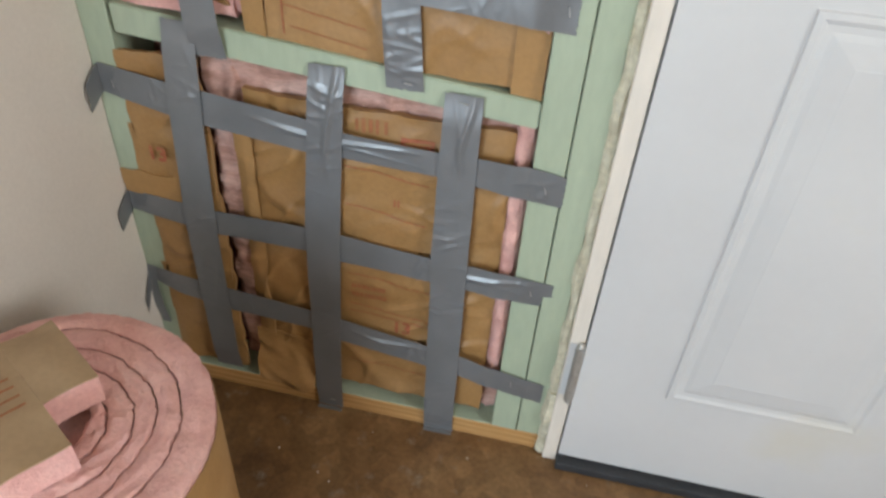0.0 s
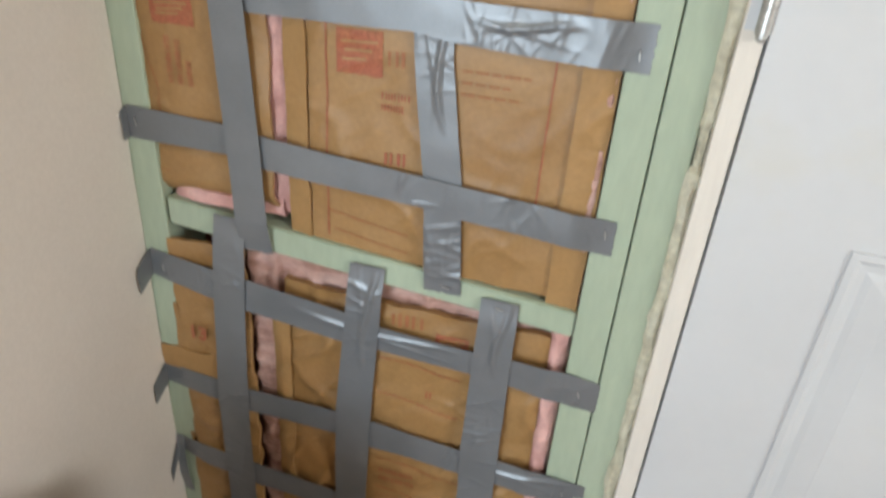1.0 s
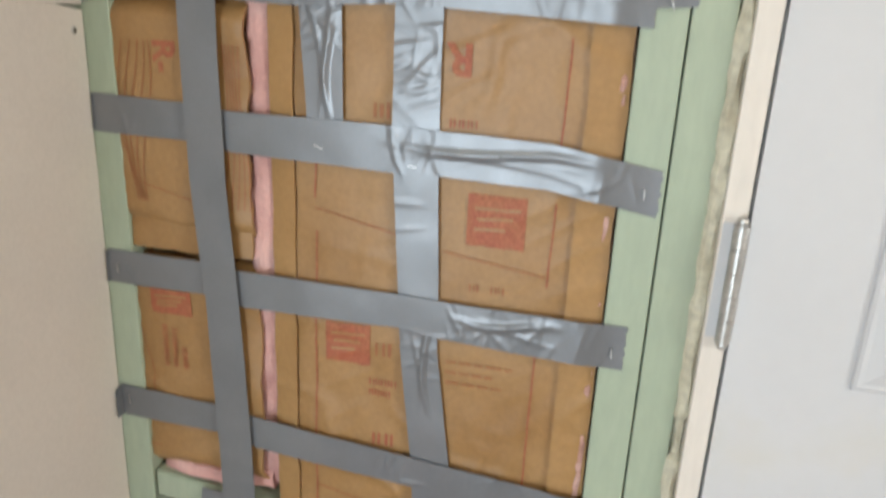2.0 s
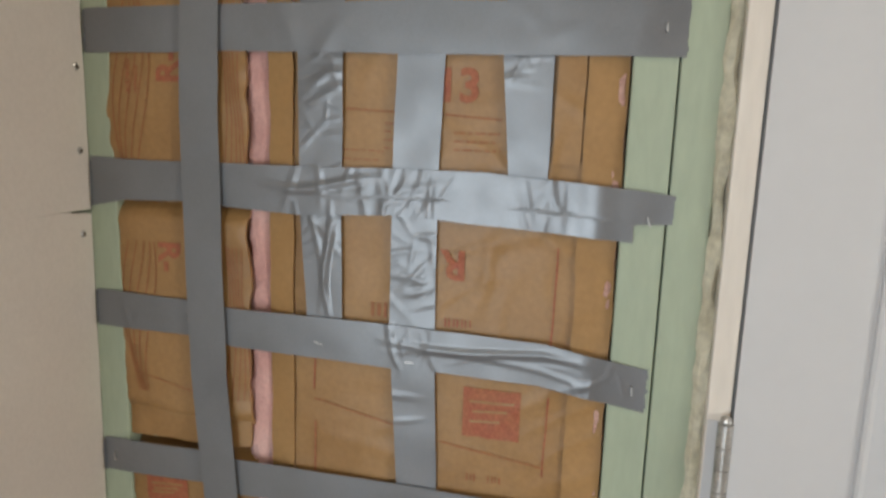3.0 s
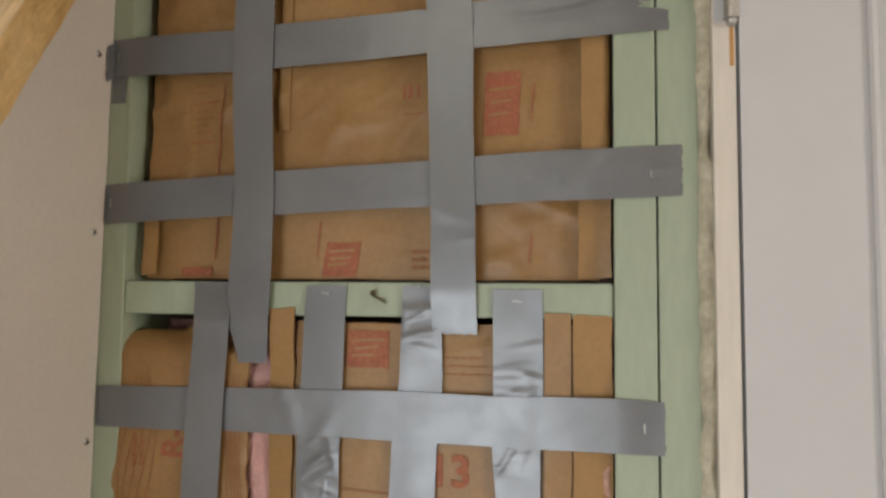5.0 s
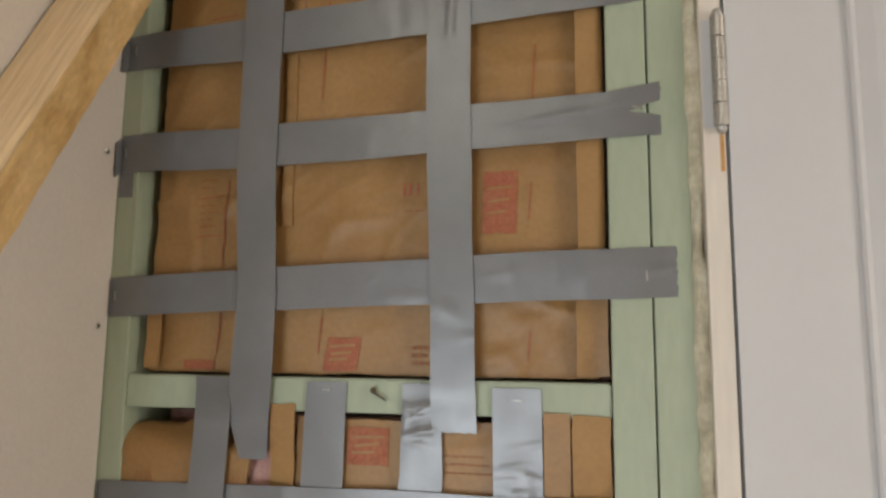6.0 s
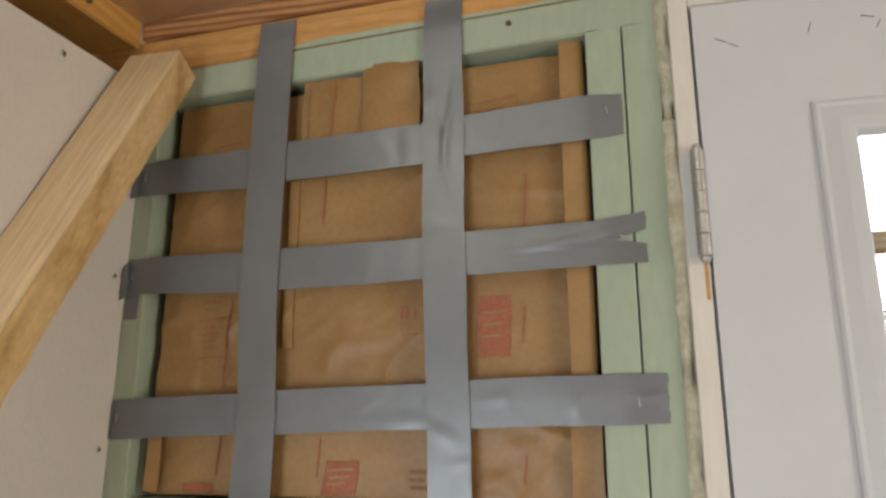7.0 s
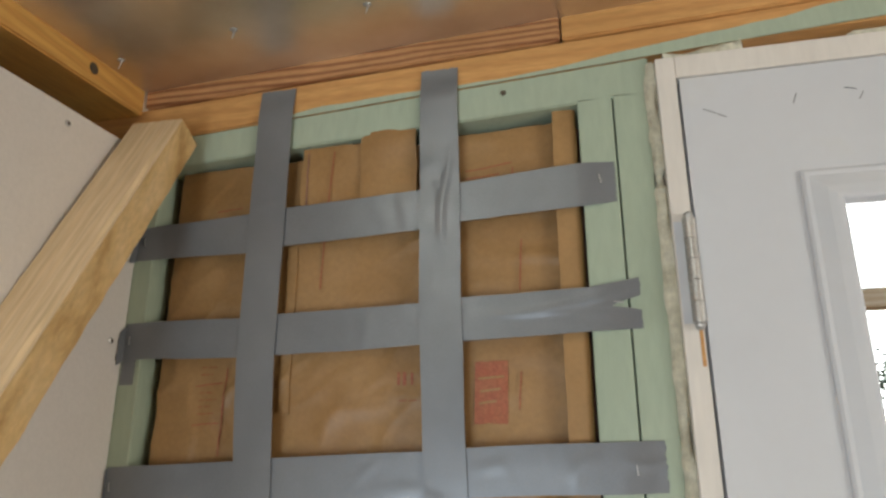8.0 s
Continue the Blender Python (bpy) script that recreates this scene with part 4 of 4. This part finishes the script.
# across the middle bay
tape([(0.012, 0.755, 0.041), (0.15, 0.754, 0.036), (0.19, 0.7445, 0.040), (0.374, 0.733, 0.037), (0.415, 0.7285, 0.039), (0.588, 0.7175, 0.040)], "z", 1, 10, GREY + "across the middle bay", 0.9, (0.012, 0.004), None, ((0.578, 0.722, 80), (0.022, 0.757, 80)))
tape([(0.011, 0.927, 0.040), (0.13, 0.928, 0.038), (0.178, 0.921, 0.042), (0.357, 0.9215, 0.037), (0.403, 0.9175, 0.041), (0.50, 0.9165, 0.044), (0.588, 0.915, 0.046)], "z", 1, 11, GREY + "with shiny creases across the middle bay", 1.2, (0.006, 0.002), (0.41, 0.53), ((0.576, 0.909, 85), (0.022, 0.925, 85)))
tape([(0.009, 1.1005, 0.041), (0.129, 1.0985, 0.039), (0.173, 1.092, 0.042), (0.349, 1.089, 0.046), (0.398, 1.0885, 0.043), (0.5, 1.086, 0.043), (0.6005, 1.0695, 0.043)], "z", 1, 12, GREY + "bunched across the middle bay", 1.0, (0.005, 0.0), (0.33, 0.56), ((0.587, 1.069, 85), (0.27, 1.085, 15), (0.368, 1.074, 0)))
tape([(0.009, 1.2405, 0.053), (0.05, 1.244, 0.043), (0.12, 1.245, 0.042), (0.167, 1.2435, 0.045), (0.248, 1.2425, 0.049), (0.347, 1.246, 0.046), (0.44, 1.244, 0.050), (0.578, 1.2355, 0.049), (0.611, 1.233, 0.046)], "z", 1, 13, GREY + "with shiny creases across the middle bay", 0.95, (0.005, 0.004), (0.2, 0.34), ((0.59, 1.231, 70),), (-1, 0.42, 0.034))
tape([(0.011, 1.3965, 0.045), (0.121, 1.3985, 0.045), (0.248, 1.401, 0.046), (0.348, 1.4015, 0.049), (0.449, 1.401, 0.048), (0.567, 1.4025, 0.050), (0.610, 1.4015, 0.049)], "z", 1, 14, GREY + "across the middle bay", 0.5, (0.004, 0.0), None, ((0.592, 1.402, 88),))
# long upright at the left of the middle bay
tape([(0.612, 0.1695, 0.043), (0.768, 0.164, 0.042), (0.91, 0.1575, 0.041), (1.04, 0.1465, 0.042), (1.319, 0.1425, 0.043), (1.493, 0.1495, 0.041), (1.534, 0.1455, 0.043)], "x", 3, 15, GREY + "long upright in the middle bay", 0.25)
# top bay
tape([(0.008, 1.6205, 0.045), (0.165, 1.627, 0.044), (0.211, 1.6285, 0.047), (0.385, 1.635, 0.046), (0.433, 1.6365, 0.049), (0.628, 1.6415, 0.049)], "z", 1, 16, GREY + "across the top bay", 0.25, (0.006, 0.0), (0.585, 0.66), ((0.015, 1.622, 88), (0.6, 1.638, 85)))
tape([(0.009, 1.789, 0.044), (0.164, 1.7875, 0.047), (0.21, 1.789, 0.048), (0.38, 1.7925, 0.047), (0.427, 1.796, 0.048), (0.565, 1.800, 0.048), (0.6175, 1.8045, 0.054)], "z", 1, 17, GREY + "across the top bay", 0.4, (0.014, 0.01), (0.43, 0.62), ((0.595, 1.806, 10), (0.016, 1.79, 88)), (0.4, 0.62, 0.03))
tape([(0.009, 1.9125, 0.042), (0.163, 1.9155, 0.050), (0.2125, 1.9205, 0.049), (0.376, 1.9275, 0.049), (0.426, 1.933, 0.048), (0.568, 1.942, 0.052), (0.6015, 1.943, 0.047)], "z", 1, 18, GREY + "across the top bay", 0.25, (0.014, 0.008), None, ((0.585, 1.947, 80), (0.02, 1.915, 88)))
tape([(1.449, 0.195, 0.031), (1.468, 0.1935, 0.038), (1.494, 0.191, 0.046), (1.52, 0.1905, 0.049), (1.629, 0.1925, 0.045), (1.77, 0.186, 0.047), (2.110, 0.1885, 0.047)], "x", 2, 19, "grey duct tape strip with a crumpled tapered end", 0.5, None, None, ((0.19, 2.066, 10),))
tape([(1.484, 0.412, 0.046), (1.629, 0.4085, 0.045), (1.80, 0.404, 0.048), (2.111, 0.402, 0.046)], "x", 2, 20, GREY + "upright in the top bay", 0.35, None, (1.86, 2.02), ((0.402, 2.083, 5),))
tape([(0.008, 1.752, 0.03), (0.026, 1.752, 0.03)], "z", 0, 21, "small scrap of grey duct tape on the stud", 0.4)
# scrap hanging in the corner near the floor
tape([(0.13, 0.016, 0.014), (0.20, 0.012, 0.018), (0.25, 0.010, 0.016)], "x", 2, 22, "scrap of grey duct tape hanging in the corner", 0.6)

# bent nail in the upper nogging
nail = empty("nail", "bent dark nail in the green cross block", "nail")
bm = bmesh.new()
bmesh.ops.create_cone(bm, cap_ends=True, segments=10, radius1=0.0032, radius2=0.0032, depth=0.0014, matrix=Matrix.Translation((0.3270, -0.004, 1.5235)) @ Matrix.Rotation(radians(70), 4, "X"))
part("head", bm, RUST, nail)
bm = bmesh.new()
bmesh.ops.create_cone(bm, cap_ends=True, segments=8, radius1=0.0012, radius2=0.001, depth=0.016, matrix=Matrix.Translation((0.334, -0.0035, 1.5175)) @ Matrix.Rotation(radians(118), 4, "Y"))
part("shank", bm, RUST, nail)
bm = bmesh.new()
bmesh.ops.create_cone(bm, cap_ends=True, segments=12, radius1=0.0035, radius2=0.0035, depth=0.0016, matrix=Matrix.Translation((0.48, -0.0005, 2.069)) @ Matrix.Rotation(math.pi / 2, 4, "X"))
tagged(part("nail", bm, RUST), "rusty nail head in the green top plate", "nail")

# ---- brace against the left wall ----
U = Vector((0.03, 0.46, 0.887)).normalized()
M = Vector((0, U.z, -U.y)).normalized()
X = U.cross(M).normalized()
X = X if X.x > 0 else -X
CORNER = Vector((0.087, -0.062, 2.040)) + 0.011 * U
brace = empty("wood_brace", "pale pine brace with a waney edge leaning in the corner", "brace")
brace.matrix_world = Matrix.Translation(CORNER) @ Matrix((X, M, U)).transposed().to_4x4()
def brace_body(lo, hi):
    def f(t):
        def g(u, v):
            o = lo + (hi - lo) * u
            wane = 0.004 * max(0, rnd(o * 10, 3.3) + 0.2) + 0.0015 * rnd(o * 45, 1.2)
            tt = t + wane if t < 0.01 and v < 0.08 else t
            return (-v * 0.070 - (wane * 0.6 if v == 0 else 0), tt + 0.0008 * rnd(o * 20, v * 3, 6), o + (0.003 * rnd(v * 9, t * 90) if u == 1 else 0))
        return g
    return grid_solid(180, 14, f(0.0), f(0.040))
part("board", brace_body(-1.6, 0.006), PINE, brace)
def brace_edge(h):
    def g(u, v):
        o = -1.6 + 1.604 * u
        w = 0.0014 * rnd(o * 40, v * 4, 2) + 0.0022 * abs(rnd(o * 16, v * 3, 8))
        return (h + (w if h > 0.0005 else 0), 0.0015 + v * 0.038, o)
    return g
part("rough_edge", grid_solid(180, 8, brace_edge(0.0012), brace_edge(0.0)), PINE_EDGE, brace, "rough sawn waney edge", True)

# ---- nails through the foil ceiling ----
for x, y in ((0.178, -0.106), (0.016, -0.09), (0.342, -0.104)):
    z = 2.1325 + 0.052 * x + 0.075 * y - 0.001
    n = empty("ceiling_nail", "nail point poking through the foil ceiling", "nail", "ceiling nails")
    bm = bmesh.new()
    bmesh.ops.create_cone(bm, cap_ends=True, segments=8, radius1=0.0004, radius2=0.0012, depth=0.012, matrix=Matrix.Translation((x, y, z - 0.006)) @ Matrix.Rotation(radians(14), 4, "Y"))
    part("point", bm, STEEL, n)
    bm = bmesh.new()
    bmesh.ops.create_icosphere(bm, subdivisions=2, radius=0.004)
    for v in bm.verts:
        v.co = Vector((x + v.co.x * 1.3, y + v.co.y * 1.1, z + 0.0005 + v.co.z * 0.35)) + 0.001 * Vector((rnd(v.co.x * 600, 1), rnd(v.co.y * 600, 2), 0))
    part("torn_foil", bm, STEEL, n)
bm = bmesh.new()
bmesh.ops.create_cone(bm, cap_ends=True, segments=20, radius1=0.0075, radius2=0.0075, depth=0.0006, matrix=Matrix.Translation((-0.0079, -0.105, 2.109)) @ Matrix.Rotation(math.pi / 2, 4, "Y"))
part("knot", bm, RUST, bpy.data.objects["ceiling_joist"], "dark knot")

# ---- roll of insulation on the floor ----
RC, RR, RH = Vector((0.167, -0.403, 0)), 0.176, 0.42
roll = empty("insulation_roll", "pink insulation roll with kraft outside standing on end", "insulation")
roll.location = RC
TURNS = 5.0
LAPS = ((0, 0.0), (1, 0.036), (2, 0.061), (3, 0.086), (4, 0.107), (5, 0.126), (6, 0.142))
def coil(a):
    """Radius of the spiral at the angle a, wavering like crushed wool."""
    base = RR - lerp_list(LAPS, a / (2 * math.pi))[0]
    k = min(1, a / 6)
    return base + k * (0.007 * rnd(math.cos(a) * 1.3 + 3, math.sin(a) * 1.3, a * 0.12) + 0.0022 * rnd(math.cos(a) * 7, math.sin(a) * 7, a * 0.3) + 0.0012 * rnd(a * 14, 2.0))
def spiral_solid(off0, off1, z0, zt, a0, a1, steps, rough):
    bm = bmesh.new()
    prof = 9
    rings = []
    for i in range(steps + 1):
        a = a0 + (a1 - a0) * i / steps
        r0 = coil(a) - off0
        r1 = coil(a + 2 * math.pi) + 0.0004 if off1 > 0.005 else coil(a) - off1
        a += 3.9
        ring = [bm.verts.new((r0 * math.cos(a), r0 * math.sin(a), z0))]
        for k in range(prof + 1):
            w = k / prof
            r = r0 + (r1 - r0) * w + (0.0016 * rnd(a * 55, 3.0) + 0.0012 * rnd(a * 21, 8.0) if k == 0 and off1 > 0.005 else 0)
            z = zt + rough * (1.1 * math.sin(w * math.pi) ** 0.5 + 1.2 * rnd(a * 5, w * 3, 3) + 0.5 * rnd(a * 26, w * 6, 5) + 0.5 * rnd(a * 80, w * 9, 7)) - rough
            ring.append(bm.verts.new((r * math.cos(a), r * math.sin(a), z)))
        ring.append(bm.verts.new((r1 * math.cos(a), r1 * math.sin(a), z0)))
        rings.append(ring)
    for p, q in zip(rings, rings[1:]):
        for k in range(len(p)):
            bm.faces.new((p[k], p[(k + 1) % len(p)], q[(k + 1) % len(q)], q[k]))
    bm.faces.new(rings[0])
    bm.faces.new(rings[-1])
    return bm
A1 = 2 * math.pi * TURNS
part("wool", spiral_solid(0.0016, 0.02, 0.004, RH, 0, A1, 1100, 0.0019), PINK, roll, "", True)
part("kraft_facing", spiral_solid(0.0, 0.0012, 0.0, RH - 0.009, 0, A1, 1100, 0.001), KRAFT, roll, "", True)
core = bmesh.new()
bmesh.ops.create_cone(core, cap_ends=True, segments=40, radius1=coil(A1), radius2=coil(A1) - 0.002, depth=RH - 0.02, matrix=Matrix.Translation((0, 0, RH / 2 - 0.004)))
part("wool_core", core, PINK, roll, "", True)
# loose tail folded over the top, paper side up, with a notch torn from its end
E1, E2 = Vector((0.853, -0.522, 0)), Vector((-0.522, -0.853, 0))
TAIL = Vector((0.128, -0.309, 0)) - RC
def tail(a0, a1, b0, b1, o):
    def f(u, v):
        a, b = a0 + (a1 - a0) * u, b0 + (b1 - b0) * v
        p = TAIL + E1 * a + E2 * b
        z = RH + 0.040 + 0.004 * rnd(a * 25, b * 25, 2) - 0.10 * max(0, 0.02 - a) - 0.12 * max(0, b - 0.1)
        ed = 0.0025 * rnd(a * 60, b * 60, 5) * (o > 0.002)
        return (p.x + ed, p.y + ed, z - o + (0.003 * rnd(u * 14, v * 14, 7) if o > 0.01 else 0))
    return f
for k, (a0, a1, b0, b1) in enumerate(((0.0, 0.100, 0.0, 0.0498), (0.0, 0.156, 0.05, 0.20))):
    part("tail_paper", grid_solid(18, 14, tail(a0, a1, b0, b1, 0.0), tail(a0, a1, b0, b1, 0.0015)), KRAFT_BACK, roll, "loose kraft tail folded over the roll", True)
    part("tail_wool", grid_solid(18, 14, tail(a0, a1 - 0.002, b0, b1, 0.0018), tail(a0, a1 - 0.002, b0, b1, 0.036)), PINK, roll, "", True)
for k in range(4):
    bm = bmesh.new()
    vs = [bm.verts.new(TAIL + E1 * (0.05 + 0.013 * k + d) + E2 * e + Vector((0, 0, RH + 0.0422 + 0.004 * rnd((0.05 + 0.013 * k) * 25, e * 25, 2)))) for d, e in ((0, 0.06), (0.003, 0.06), (0.003, 0.082), (0, 0.082))]
    bm.faces.new(vs)
    part("print", bm, INK_FAINT, roll)

# scuffs on the upper door and a bare chip under the top hinge
for x0, z0, L, turn in ((0.699, 2.012, 0.014, -25), (0.713, 2.005, 0.01, -30), (0.79, 2.008, 0.012, 70), (0.84, 2.02, 0.012, -15), (0.853, 2.005, 0.01, 60)):
    bm = box(0, L, DY - 0.0005, DY + 0.001, 0, 0.0007)
    sc = tagged(part("scuff", bm, DARK, door), "dark scuff")
    sc.matrix_local = Matrix.Translation((x0, 0, z0)) @ Matrix.Rotation(radians(-turn), 4, "Y")
part("chip", box(0.6700, 0.6735, JY - 0.0005, JY + 0.001, 1.735, 1.772), FIR_PALE, frame_ob, "bare wood chip")

# crumbs of plaster and wool on the floor
rng = random.Random(5)
bm = bmesh.new()
for _ in range(30):
    x, y, r = rng.uniform(0.22, 1.3), rng.uniform(-0.5, -0.02), rng.uniform(0.0006, 0.0017)
    ico = bmesh.ops.create_icosphere(bm, subdivisions=1, radius=r, matrix=Matrix.Translation((x, y, r * 0.5)))
    for v in ico["verts"]:
        v.co += 0.4 * r * Vector((rng.uniform(-1, 1), rng.uniform(-1, 1), rng.uniform(-0.4, 0.4)))
tagged(part("floor_crumbs", bm, DRYWALL), "pale crumbs scattered on the brown floor", "debris", "", "stuff")
